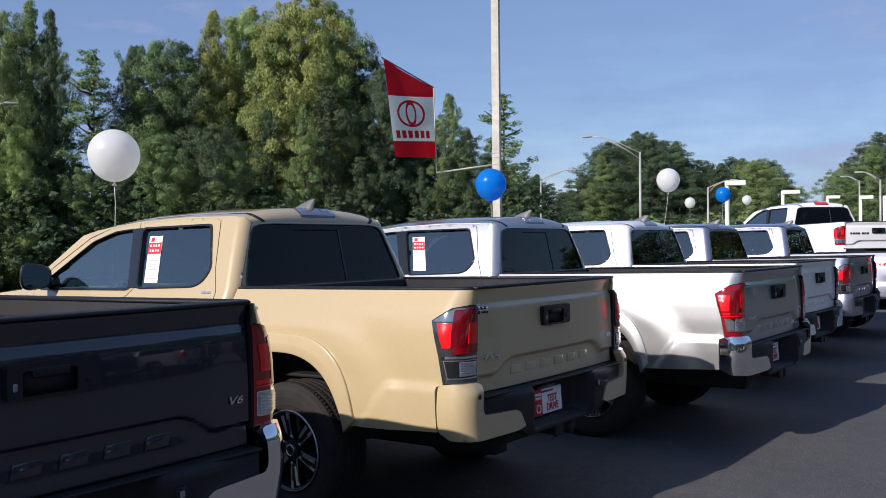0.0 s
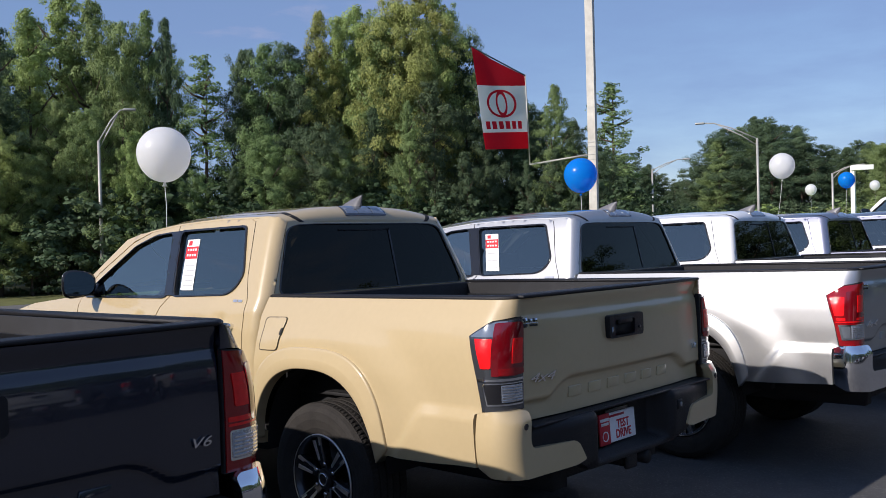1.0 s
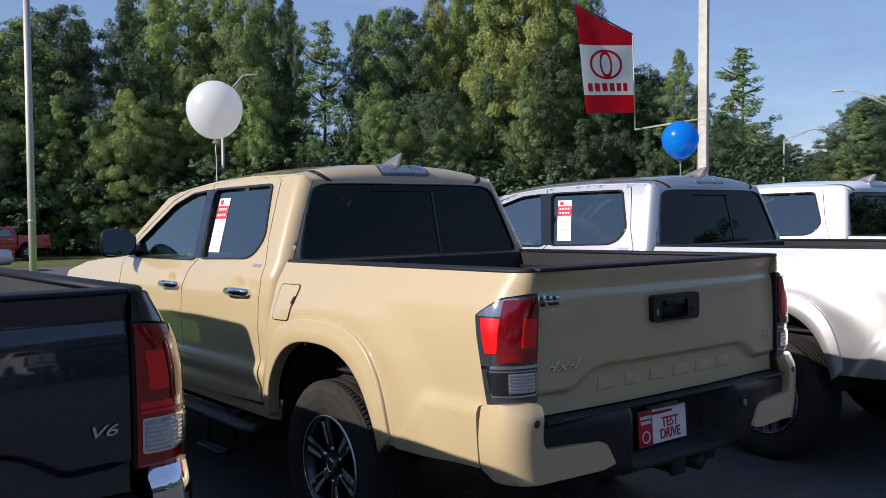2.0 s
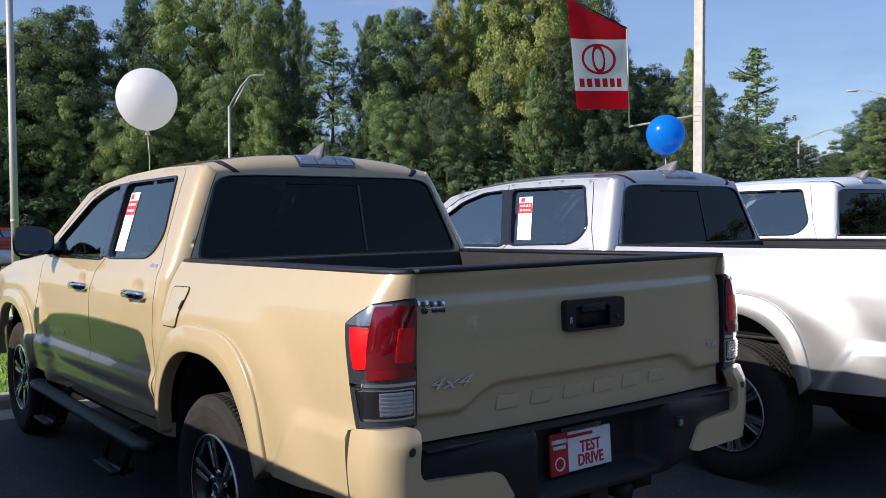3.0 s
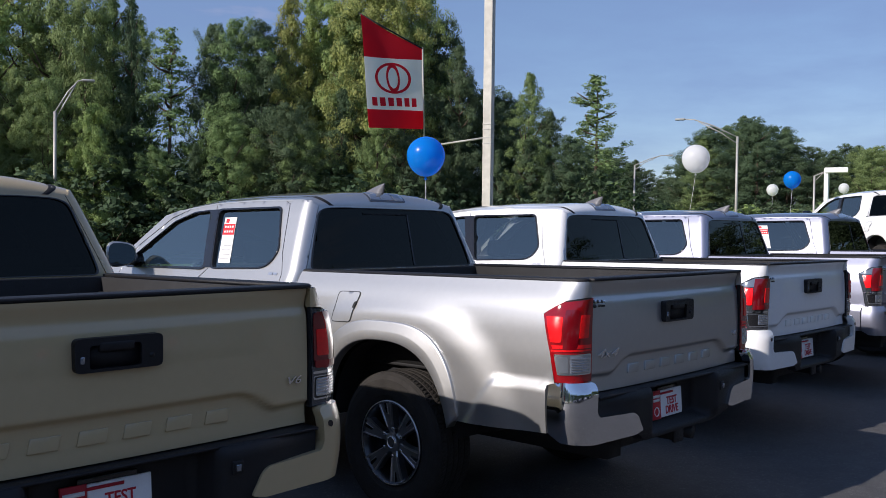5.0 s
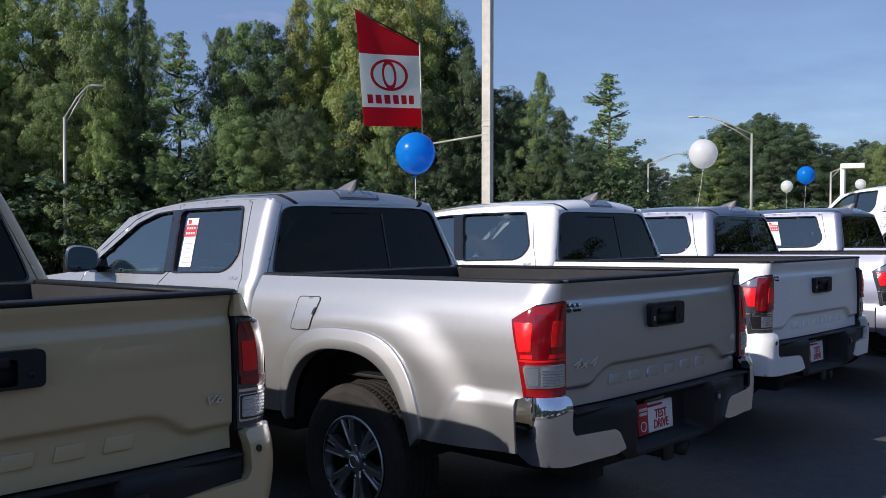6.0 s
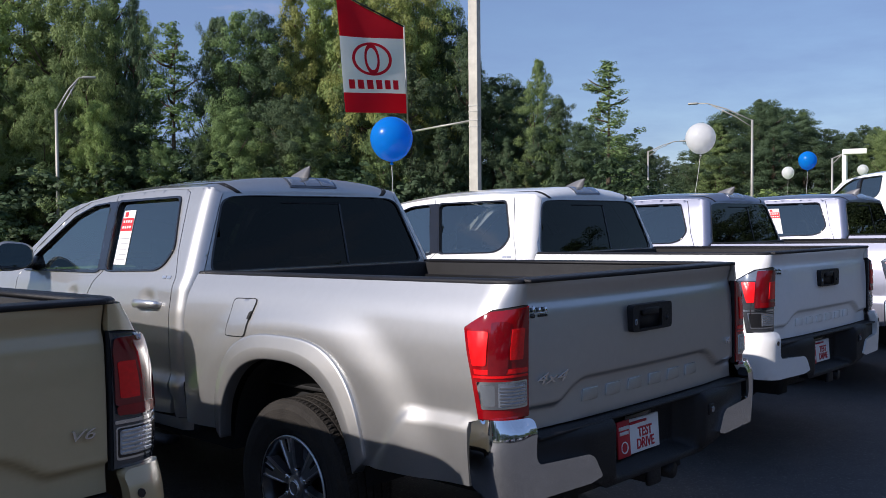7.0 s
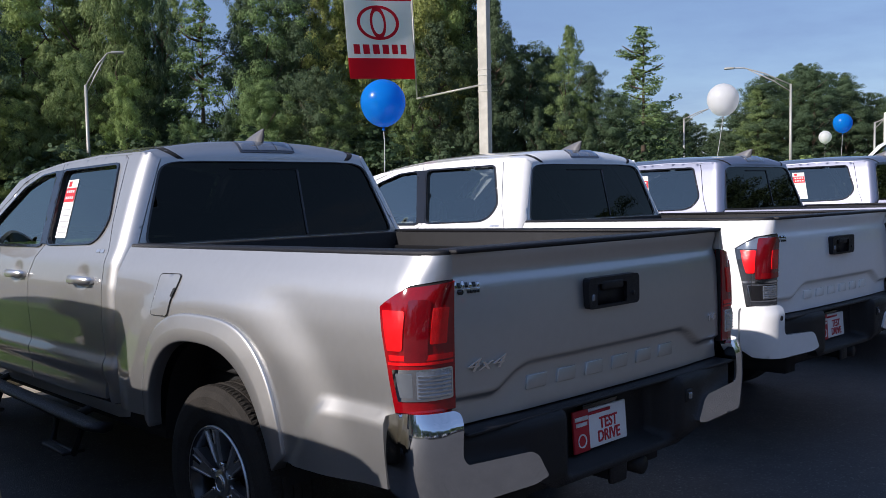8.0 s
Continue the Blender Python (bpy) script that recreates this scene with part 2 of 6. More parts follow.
def table(rows, blur):
    """A smooth curve through (z, x) rows."""
    z = np.arange(rows[0][0] - 0.2, rows[-1][0] + 0.2, 0.004)
    x = np.interp(z, [r[0] for r in rows], [r[1] for r in rows])
    k = np.exp(-0.5 * (np.arange(-25, 26) * 0.004 / blur) ** 2)
    xs = np.convolve(np.pad(x, 25, mode="edge"), k / k.sum(), "valid")
    return lambda v: float(np.interp(v, z, xs))


BED_W = table([(0.40, 0.868), (0.56, 0.892), (0.72, 0.908), (0.95, 0.915), (1.08, 0.908), (1.18, 0.888), (1.25, 0.850), (1.31, 0.812)], 0.022)
CAB_W = table([(0.40, 0.868), (0.56, 0.900), (0.66, 0.914), (0.735, 0.922), (0.785, 0.898), (0.84, 0.903), (0.95, 0.912), (1.10, 0.906), (1.22, 0.885), (1.29, 0.852), (1.50, 0.765), (1.66, 0.696), (1.73, 0.660), (1.80, 0.615)], 0.010)
HUB_Y, BASE = 1.165, 3.325
ARCH_AHEAD = 0.03  # the opening's middle lies a little ahead of the hub
CORNER = 0.11


def step(a, b, v):
    t = min(1.0, max(0.0, (v - a) / (b - a)))
    return t * t * (3 - 2 * t)


def swell(y, z, hub):
    """The soft blister of the body above a wheel."""
    r = math.hypot((y - hub) * 0.88, z - 0.42)
    return 0.027 * step(0.86, 0.66, r) * step(1.20, 1.08, z)


def bed_point(s, z, d=0.0, side=-1):
    """The bed's outer skin: s runs along the side and round the rear corner."""
    w = BED_W(z) + swell(s, z, HUB_Y) if s > 0.2 else BED_W(z)
    edge = 0.43 + (0.82 - z) * 0.77
    w += 0.020 * step(0.835, 0.805, z) * step(edge + 0.04, edge - 0.03, s)
    turn = min(CORNER, w - 0.760)
    w += d
    if s > CORNER:
        x, y = w, s
    else:
        a = (CORNER - s) / (CORNER * math.pi / 2)
        if a <= 1:
            x, y = w - d - turn + (turn + d) * math.cos(a * math.pi / 2), CORNER - (CORNER + d) * math.sin(a * math.pi / 2)
        else:
            q = min(1.0, (CORNER - CORNER * math.pi / 2 - s) / 0.0312)
            x, y = w - d - turn - q * (w - d - turn - 0.757), -d
    return (side * x, y, z - RAKE * y)


def arch(hub, a=0.48, b=0.54, z0=0.405, zend=0.56, n=52, grow=0.0):
    """A squarish wheel opening, from its front foot over the top to its rear foot."""
    out = []
    for i in range(n + 1):
        t = math.pi * i / n
        c, s = math.cos(t), math.sin(t)
        k = 2 / 2.5
        y = hub + ARCH_AHEAD + (a + grow) * math.copysign(abs(c) ** k, c)
        z = z0 + (b + grow) * abs(s) ** k
        if z >= zend:
            out.append((y, z))
    return out


def roof_edge(y):
    return float(np.interp(y, [1.6, 1.9, 2.4, 2.9, 3.25, 3.6], [1.716, 1.738, 1.752, 1.742, 1.712, 1.655]))


def roof_top(y):
    return float(np.interp(y, [1.6, 1.74, 2.0, 2.5, 3.0, 3.4, 3.6], [1.770, 1.788, 1.808, 1.822, 1.812, 1.776, 1.735]))


def cab_rear(z):
    """How far ahead the cab's rear wall stands at that height."""
    return 1.705 + (max(z, 1.29) - 1.29) * 0.24


def cab_point(y, z, d=0.0, side=-1, ext=0.0):
    """The cab's outer skin; y is counted as on the short truck, and its rear corner is turned."""
    w = CAB_W(z)
    door = step(1.70, 1.85, y) * step(3.95, 3.75, y)
    w -= 0.012 * door * math.exp(-((z - 0.655) / 0.028) ** 2)
    w += swell(y, z, HUB_Y + BASE)
    for hy in (2.075, 3.015):
        w -= 0.016 * math.exp(-((y - hy) / 0.055) ** 2 - ((z - 1.145) / 0.038) ** 2)
    y0, r = cab_rear(z), 0.075
    a = (y - y0 - r) / (r * math.pi / 2)
    if a >= 0:
        x, yy = w + d, y
    else:
        a = min(1.0, -a)
        x, yy = w - r + (r + d) * math.cos(a * math.pi / 2), y0 + r - (r + d) * math.sin(a * math.pi / 2)
    yy += ext
    return (side * x, yy, z - RAKE * yy)


def lamp_part(z0, z1, s0, s1, inset=0.0):
    """The piece of the lamp's outline between two heights and two places round the corner."""
    def s_out(z):
        return float(np.interp(z, [0.838, 0.965, 1.144, 1.202, 1.213], [0.086, 0.108, 0.160, 0.060, -0.09]))
    zs = [z0 + (z1 - z0) * i / 26 for i in range(27)]
    left = [(min(s1, s_out(z) - inset), z) for z in zs]
    return [(s0, z0)] + left + [(s0, z1)]


def flare_strip(hub, wide, tall, fn, flip):
    """A wheel-arch flare: a rolled lip swept round the opening, closed at its two feet."""
    prof = [(0.0, -0.03), (0.0, 0.023), (0.03, 0.029), (0.07, 0.0305), (0.45, 0.0285), (0.50, 0.0275), (0.88, 0.0150), (0.94, 0.0135), (0.97, 0.0110), (0.98, 0.005), (0.98, -0.012)]
    n, k = 104, len(prof)
    vs, fs = [], []
    for i in range(n + 1):
        t = math.pi * (0.058 + 0.884 * i / n)
        c, s = math.cos(t), math.sin(t)
        for g, d in prof:
            bend = 0.8 - 0.13 * g
            y = hub + ARCH_AHEAD + (0.48 + wide * g) * math.copysign(abs(c) ** bend, c)
            z = 0.405 + (0.54 + tall * g) * abs(s) ** bend
            vs.append(fn(y, z, d))
    for i in range(n):
        for q in range(k - 1):
            a = i * k + q
            fs.append((a, a + k, a + k + 1, a + 1))
    fs += [tuple(range(k)), tuple(n * k + q for q in range(k))[::-1]]
    return vs, ([f[::-1] for f in fs] if flip else fs)


def rail_cap(yb, side):
    """The black cap of a bed side: a slim bar whose outer rear corner is turned like the body's."""
    ring = [(0.744, 0.016), (0.762, 0.012), (0.784, 0.026), (0.802, 0.050), (0.814, 0.082), (0.820, 0.125), (0.820, yb), (0.744, yb)]
    k = len(ring)
    mx, my = 0.782, yb / 2
    vs = []
    for z, cut in ((1.286, 0.0), (1.297, 0.0), (1.303, 0.006)):
        vs += [(side * (x - math.copysign(cut, x - mx)), y - math.copysign(cut, y - my), z - RAKE * y) for x, y in ring]
    fs = [(r * k + i, r * k + (i + 1) % k, (r + 1) * k + (i + 1) % k, (r + 1) * k + i) for r in (0, 1) for i in range(k)]
    fs += [tuple(range(2 * k, 3 * k)), tuple(range(k))[::-1]]
    return vs, (fs if side > 0 else [f[::-1] for f in fs])


def pickup(label, at, rz, coat, ext=0.0, trim="chrome", lamps="red", wheel="split", sticker=False, board=True, plate=True, badge=True, heavy=False):
    """A crew-cab pickup with an open bed."""
    car = thing("pickup_truck", label, "pickup truck", "row of parked pickups", at, rz)
    yb = 1.68 + ext

    def p(name, key, make, mat, parent=car, lab=""):
        return put(name, cached((key, ext), lambda: mesh_of(name, *make())), mat, parent, lab)

    for side, tag in ((-1, "l"), (1, "r")):
        flip = side > 0
        bed = lambda s, z, d: bed_point(s, z, d, side)
        cab = lambda s, z, d: cab_point(s, z, d, side, ext)
        # bed side, with its wheel opening and the notch for the lamp
        ring = [(-0.094, 1.288), (yb, 1.288), (yb, 0.56)] + arch(HUB_Y)
        ring += [(0.60, 0.585), (0.128, 0.60), (0.126, 0.822), (0.091, 0.832), (0.113, 0.965), (0.166, 1.143), (0.062, 1.204), (-0.03, 1.216), (-0.094, 1.216)]
        side_ob = p("bed_side", "bed_side" + tag, lambda: panel(ring, [], bed, 0.026, 0.03, not flip), coat)
        p("fender_flare", "flare" + tag, lambda: flare_strip(HUB_Y, 0.064, 0.107, bed, flip), coat, side_ob)
        if side < 0:
            door = rounded([(1.436, 1.190), (1.614, 1.186), (1.630, 1.022), (1.466, 1.026), (1.452, 1.100)], 0.024)
            p("fuel_door", "fuel", lambda: panel(door, [], lambda s, z, d: bed_point(s, z, 0.0070 + d, -1), 0.013, 0.003, True), coat, side_ob)
            rimd = rounded([(1.433, 1.193), (1.623, 1.190), (1.640, 1.018), (1.464, 1.022), (1.450, 1.100)], 0.027)
            p("fuel_door_gap", "fuelgap", lambda: panel(rimd, [], lambda s, z, d: bed_point(s, z, 0.0042 + d, -1), 0.013, 0.001, True), DARK, side_ob)
            p("finger_notch", "fuelnotch", lambda: panel(rounded([(1.443, 1.140), (1.462, 1.135), (1.466, 1.105), (1.446, 1.100)], 0.006), [], lambda s, z, d: bed_point(s, z, 0.009 + d, -1), 0.02, 0.002, True), DARK, side_ob)
        p("rail_cap", "cap" + tag, lambda: rail_cap(yb, side), BLACK_PLASTIC)
        # cab: rear corner, doors, front wing
        corner = [(1.666, 1.285), (1.7045, 1.45), (1.7645, 1.70), (1.82, roof_edge(1.82) - 0.004), (1.99, roof_edge(1.99) - 0.004), (2.012, 1.71), (1.99, 1.66), (1.905, 1.40), (1.838, 1.27), (1.832, 1.15), (1.832, 0.78), (1.79, 0.57), (1.715, 0.57), (1.715, 0.9), (1.666, 0.9)]
        p("cab_corner", "corner" + tag, lambda: panel(corner, [], cab, 0.015, 0.03, not flip), coat)
        rw = rounded([(1.952, 1.415), (2.0, 1.335), (2.08, 1.304), (2.650, 1.292), (2.810, 1.692), (2.085, 1.690)], 0.04)
        rear = [(1.838, 0.58), (1.838, 1.15), (1.844, 1.27), (1.911, 1.40), (1.997, 1.66), (2.02, 1.712), (2.07, roof_edge(2.07) - 0.012), (2.4, roof_edge(2.4) - 0.012), (2.874, roof_edge(2.87) - 0.012), (2.778, 1.50), (2.690, 1.285), (2.760, 1.222), (2.825, 1.13), (2.825, 0.56), (2.3, 0.56)]
        d_r = p("rear_door", "rdoor" + tag, lambda: panel(rear, [rw], cab, 0.022, 0.04, not flip), coat)
        fw = rounded([(2.742, 1.290), (2.912, 1.690), (3.13, 1.678), (3.36, 1.615), (3.76, 1.37), (3.82, 1.285)], 0.03)
        front = [(2.832, 0.56), (2.832, 1.132), (2.767, 1.227), (2.698, 1.288), (2.786, 1.50), (2.882, roof_edge(2.87) - 0.012), (3.05, roof_edge(3.05) - 0.014), (3.22, roof_edge(3.22) - 0.014), (3.42, 1.640), (3.77, 1.435), (3.90, 1.30), (3.918, 1.22), (3.918, 0.85), (3.97, 0.56)]
        d_f = p("front_door", "fdoor" + tag, lambda: panel(front, [fw], cab, 0.022, 0.04, not flip), coat)
        for dr, hole, key in ((d_r, rw, "rwin"), (d_f, fw, "fwin")):
            p("side_window", key + tag, lambda: panel(hole, [], lambda s, z, d: cab_point(s, z, -0.012 + d, side, ext), 0.05, 0.004, not flip), GLASS_SIDE if key == "rwin" else GLASS_FRONT, dr)
            cy, cz = sum(q[0] for q in hole) / len(hole), sum(q[1] for q in hole) / len(hole)
            grown = [(cy + (a - cy) * 1.028, cz + (b - cz) * 1.036) for a, b in hole]
            lip = [(cy + (a - cy) * 0.988, cz + (b - cz) * 0.985) for a, b in hole]
            p("window_seal", key + "seal" + tag, lambda: panel(grown, [lip], lambda s, z, d: cab_point(s, z, 0.0095 + d, side, ext), 0.010, 0.024, not flip), BLACK_GLOSS, dr)
            if key == "fwin":
                sill = [(2.77, 1.278), (3.84, 1.276), (3.84, 1.286), (2.765, 1.288)]
                p("belt_strip", key + "strip" + tag, lambda: panel(sill, [], lambda s, z, d: cab_point(s, z, 0.010 + d, side, ext), 0.02, 0.01, not flip), BLACK_GLOSS, dr)
        pil = [(2.656, 1.296), (2.737, 1.296), (2.908, 1.695), (2.816, 1.695)]
        p("pillar_trim", "bpil" + tag, lambda: panel(pil, [], lambda s, z, d: cab_point(s, z, 0.011 + d, side, ext), 0.02, 0.012, not flip), BLACK_GLOSS, d_f)
        for dr, hy, key in ((d_r, 2.055, "hr"), (d_f, 2.995, "hf")):
            def handle():
                w = CAB_W(1.13)
                cup = lathe([(0.001, -0.012), (0.035, -0.006), (0.042, 0.002)], 20)
                cup = ([(side * (w + 0.002 - abs(a) * 0.2), hy + 0.02 + b * 1.1, 1.132 + c) for a, b, c in cup[0]], cup[1])
                bar = tube([(w - 0.005, hy - 0.125, 1.130), (w + 0.026, hy - 0.110, 1.131), (w + 0.036, hy, 1.132), (w + 0.030, hy + 0.095, 1.130), (w + 0.012, hy + 0.125, 1.129), (w - 0.005, hy + 0.130, 1.129)], 0.016, 10, [0.012, 0.016, 0.017, 0.019, 0.017, 0.012])
                bar = ([(side * a, b, 1.131 + (c - 1.131) * 1.25) for a, b, c in bar[0]], bar[1])
                v, f = join(bar)
                return [(a, b + ext, c - RAKE * (b + ext)) for a, b, c in v], f
            p("door_handle", key + tag, handle, CHROME if trim == "body" else BADGE, dr, "chrome door handle" if trim == "body" else "satin silver door handle")
        if side < 0 and badge:
            for q, (s0, s1) in enumerate(((1.885, 1.925), (1.932, 1.972))):
                p("trim_badge", "trimb%d" % q, lambda: panel([(s0, 1.262), (s1, 1.262), (s1, 1.276), (s0, 1.276)], [], lambda s, z, d: cab_point(s, z, 0.004 + d, -1, ext), 0.02, 0.004, True), BADGE, d_r)
            for q in range(6):
                p("door_badge", "doorb%d" % q, lambda: panel([(3.36 + 0.052 * q, 0.822), (3.40 + 0.052 * q, 0.822), (3.40 + 0.052 * q, 0.848), (3.36 + 0.052 * q, 0.848)], [], lambda s, z, d: cab_point(s, z, 0.004 + d, -1, ext), 0.02, 0.004, True), BADGE, d_f)
        hub_f = HUB_Y + BASE
        wing = [(3.926, 1.22), (3.908, 1.292), (4.15, 1.27), (4.7, 1.225), (5.12, 1.15), (5.24, 1.02), (5.26, 0.70), (5.20, 0.56)] + [(y, z) for y, z in arch(hub_f)] + [(3.978, 0.56), (3.926, 0.85)]
        w_f = p("front_fender", "wing" + tag, lambda: panel(wing, [], cab, 0.035, 0.03, not flip), coat)
        p("fender_flare", "fflare" + tag, lambda: flare_strip(hub_f, 0.068, 0.100, cab, flip), coat, w_f)
        apil = [(3.225, roof_edge(3.22) - 0.01), (3.425, 1.648), (3.775, 1.443), (3.905, 1.305), (4.12, 1.272), (3.84, 1.452), (3.54, 1.665), (3.37, 1.700)]
        p("windscreen_pillar", "apil" + tag, lambda: panel(apil, [], cab, 0.04, 0.03, not flip), coat)
        ys = [1.83 + 0.1 * q for q in range(16)]
        gutter = [(y, roof_edge(y) - 0.026) for y in ys] + [(y, roof_edge(y) - 0.002) for y in ys[::-1]]
        p("roof_gutter", "gutter" + tag, lambda: panel(gutter, [], lambda s, z, d: cab_point(s, z, -0.008 + d, side, ext), 0.02, 0.02, not flip), coat)
        rocker = [(1.67, 0.50), (3.82, 0.50), (3.82, 0.555), (2.3, 0.555), (1.67, 0.565)]
        p("rocker_panel", "rocker" + tag, lambda: panel(rocker, [], lambda s, z, d: cab_point(s, z, -0.012 + d, side, ext), 0.05, 0.05, not flip), coat)
        # mirror
        def oval(hw, hh, hd, bulge, nu=28, nv=14):
            # a rounded, slightly tapering shell with a flat rear face
            vs, fs = [], []
            for b in range(nv + 1):
                v = b / nv
                k = (1 - v ** 2.2) ** 0.5 if bulge else 1 - v
                for a in range(nu):
                    u = 2 * math.pi * a / nu
                    c, s = math.cos(u), math.sin(u)
                    x = hw * math.copysign(abs(c) ** 0.62, c) * k
                    z = hh * math.copysign(abs(s) ** 0.62, s) * k * (1 + 0.14 * x / hw)
                    vs.append((x - 0.02 * v, hd * v, z + 0.01 * v))
            for b in range(nv):
                for a in range(nu):
                    q = (a + 1) % nu
                    fs.append((b * nu + a, b * nu + q, (b + 1) * nu + q, (b + 1) * nu + a))
            fs.append(tuple(range(nu))[::-1])
            return [(side * (0.992 + x), 3.655 + ext + y - 0.10 * x, 1.375 + z - RAKE * (3.7 + ext)) for x, y, z in vs], fs
        mir = p("door_mirror", "mirror" + tag, lambda: oval(0.122, 0.092, 0.125, True), BLACK_GLOSS if trim == "body" else coat, car, "dark door mirror")
        p("mirror_arm", "mirarm" + tag, lambda: (lambda v: ([(side * a, b + ext, c - RAKE * (3.70 + ext)) for a, b, c in v[0]], v[1]))(tube([(0.80, 3.72, 1.335), (0.86, 3.715, 1.318), (0.93, 3.70, 1.322)], 0.03, 10, [0.050, 0.034, 0.030])), BLACK_GLOSS, mir)
        put("mirror_glass", cached(("mirglass" + tag, ext), lambda: mesh_of("mirror_glass", *(lambda v: ([(a, b - 0.004, c) for a, b, c in v[0]], v[1]))(oval(0.110, 0.081, 0.002, False, 28, 1)), smooth=False)), MIRROR_GLASS, mir)
        # running board
        if board:
            def step_bar():
                bar = tube([(side * 0.955, 1.74 + ext, 0.425), (side * 0.975, 1.82 + ext, 0.415), (side * 0.975, 3.70 + ext, 0.405), (side * 0.955, 3.78 + ext, 0.41)], 0.05, 12)
                bar = ([(a, b, 0.425 + (c - 0.41) * 0.45) for a, b, c in bar[0]], bar[1])
                return join(bar)
            rb = p("running_board", "board" + tag, step_bar, BLACK_PLASTIC, car, "black running board with drop steps")
            for yy in (1.98, 3.18):
                def drop():
                    a, b = yy + ext, yy + 0.34 + ext
                    return join(tube([(side * 0.96, a, 0.40), (side * 1.0, a + 0.03, 0.27), (side * 1.0, b - 0.03, 0.27), (side * 0.96, b, 0.40)], 0.018), block(side * 1.0 - 0.055, side * 1.0 + 0.055, a + 0.03, b - 0.03, 0.262, 0.280, 0.006))
                p("drop_step", "drop%s%.2f" % (tag, yy), drop, BLACK_PLASTIC, rb)
                p("strut", "strut%s%.2f" % (tag, yy), lambda: tube([(side * 0.93, yy + 0.15 + ext, 0.42), (side * 0.70, yy + 0.15 + ext, 0.50)], 0.02), DARK, rb)
        # tail lamp
        lf = lambda k: (lambda s, z, d: bed_point(s, z, k + d, side))
        def piece(name, key, z0, z1, s0, s1, up, mat, inset=0.0, r=0.008, parent=None, lab=""):
            return p(name, key + tag, lambda: panel(rounded(lamp_part(z0, z1, s0, s1, inset), r, 3), [], lf(up), 0.014, 0.005, not flip), mat, parent, lab)
        surround = p("lamp_gasket", "lampgask" + tag, lambda: panel(lamp_part(0.834, 1.217, -0.094, 0.2, -0.003), [], lf(0.003), 0.016, 0.02, not flip), DARK)
        if lamps == "red":
            house = p("tail_lamp", "lampred" + tag, lambda: panel(lamp_part(0.838, 1.213, -0.090, 0.2, 0.002), [], lf(0.010), 0.014, 0.03, not flip), LENS_RED, car, "red and clear tail lamp")
            piece("brake_lens", "lampbr", 1.036, 1.140, -0.066, -0.016, 0.014, LENS_RED_BRIGHT, 0, 0.006, house)
            piece("side_reflector", "lampsr", 1.018, 1.134, 0.058, 0.138, 0.014, LENS_RED_BRIGHT, 0.018, 0.010, house)
            piece("dark_lens", "lampdk", 0.985, 1.165, -0.010, 0.052, 0.0135, LENS_RED_DEEP, 0, 0.020, house)
            piece("lower_reflector", "lamplr", 0.977, 0.985, -0.084, 0.2, 0.0135, LENS_RED_BRIGHT, 0.012, 0.003, house)
            piece("lower_reflector", "lamplq", 0.990, 1.006, -0.084, 0.11, 0.0130, LENS_RED_BRIGHT, 0.02, 0.004, house)
            piece("lower_frame", "lampfr", 0.872, 0.965, -0.082, 0.2, 0.0135, CHROME, 0.020, 0.008, house)
            piece("indicator_lens", "lampin", 0.884, 0.954, 0.030, 0.092, 0.0165, LENS_GREY, 0.03, 0.006, house)
            piece("reversing_lens", "lamprv", 0.879, 0.960, -0.078, 0.020, 0.0155, LENS_CLEAR, 0, 0.008, house)
            s_a, s_b, z_a = -0.074, 0.016, 0.884
        else:
            house = p("tail_lamp", "lampsm" + tag, lambda: panel(lamp_part(0.838, 1.213, -0.090, 0.2, 0.002), [], lf(0.010), 0.014, 0.03, not flip), LENS_SMOKE, car, "smoked tail lamp with red and clear lenses")
            piece("upper_lens", "lampup", 1.140, 1.203, 0.000, 0.2, 0.013, LENS_GREY, 0.014, 0.006, house)
            piece("brake_lens", "lampb2", 0.980, 1.198, -0.087, 0.046, 0.018, LENS_RED_DEEP, 0, 0.040, house)
            piece("bright_lens", "lampb3", 1.030, 1.132, -0.078, -0.030, 0.021, LENS_RED_BRIGHT, 0, 0.008, house)
            piece("lower_reflector", "lampb4", 0.984, 1.012, -0.084, 0.020, 0.0205, LENS_RED, 0, 0.008, house)
            piece("side_reflector", "lamps2", 1.012, 1.134, 0.048, 0.2, 0.015, LENS_RED_BRIGHT, 0.034, 0.008, house)
            piece("chrome_strip", "lampst", 0.960, 0.970, -0.088, 0.2, 0.014, CHROME, 0.006, 0.003, house)
            piece("lower_frame", "lampf2", 0.860, 0.952, -0.086, 0.2, 0.0125, CHROME, 0.024, 0.008, house)
            piece("lower_panel", "lampf3", 0.867, 0.948, -0.083, 0.2, 0.0145, BLACK_GLOSS, 0.029, 0.006, house)
            piece("reversing_lens", "lampr2", 0.874, 0.944, -0.080, 0.010, 0.0165, LENS_CLEAR, 0, 0.008, house)
            s_a, s_b, z_a = -0.077, 0.007, 0.878
        # moulded ribs of the clear lens
        for q in range(6):
            zz = z_a + 0.0115 * q
            p("lens_rib", "lamprib%s%d" % (lamps, q) + tag, lambda: panel(lamp_part(zz, zz + 0.0045, s_a, s_b), [], lf(0.0195), 0.014, 0.004, not flip), CHROME, house)
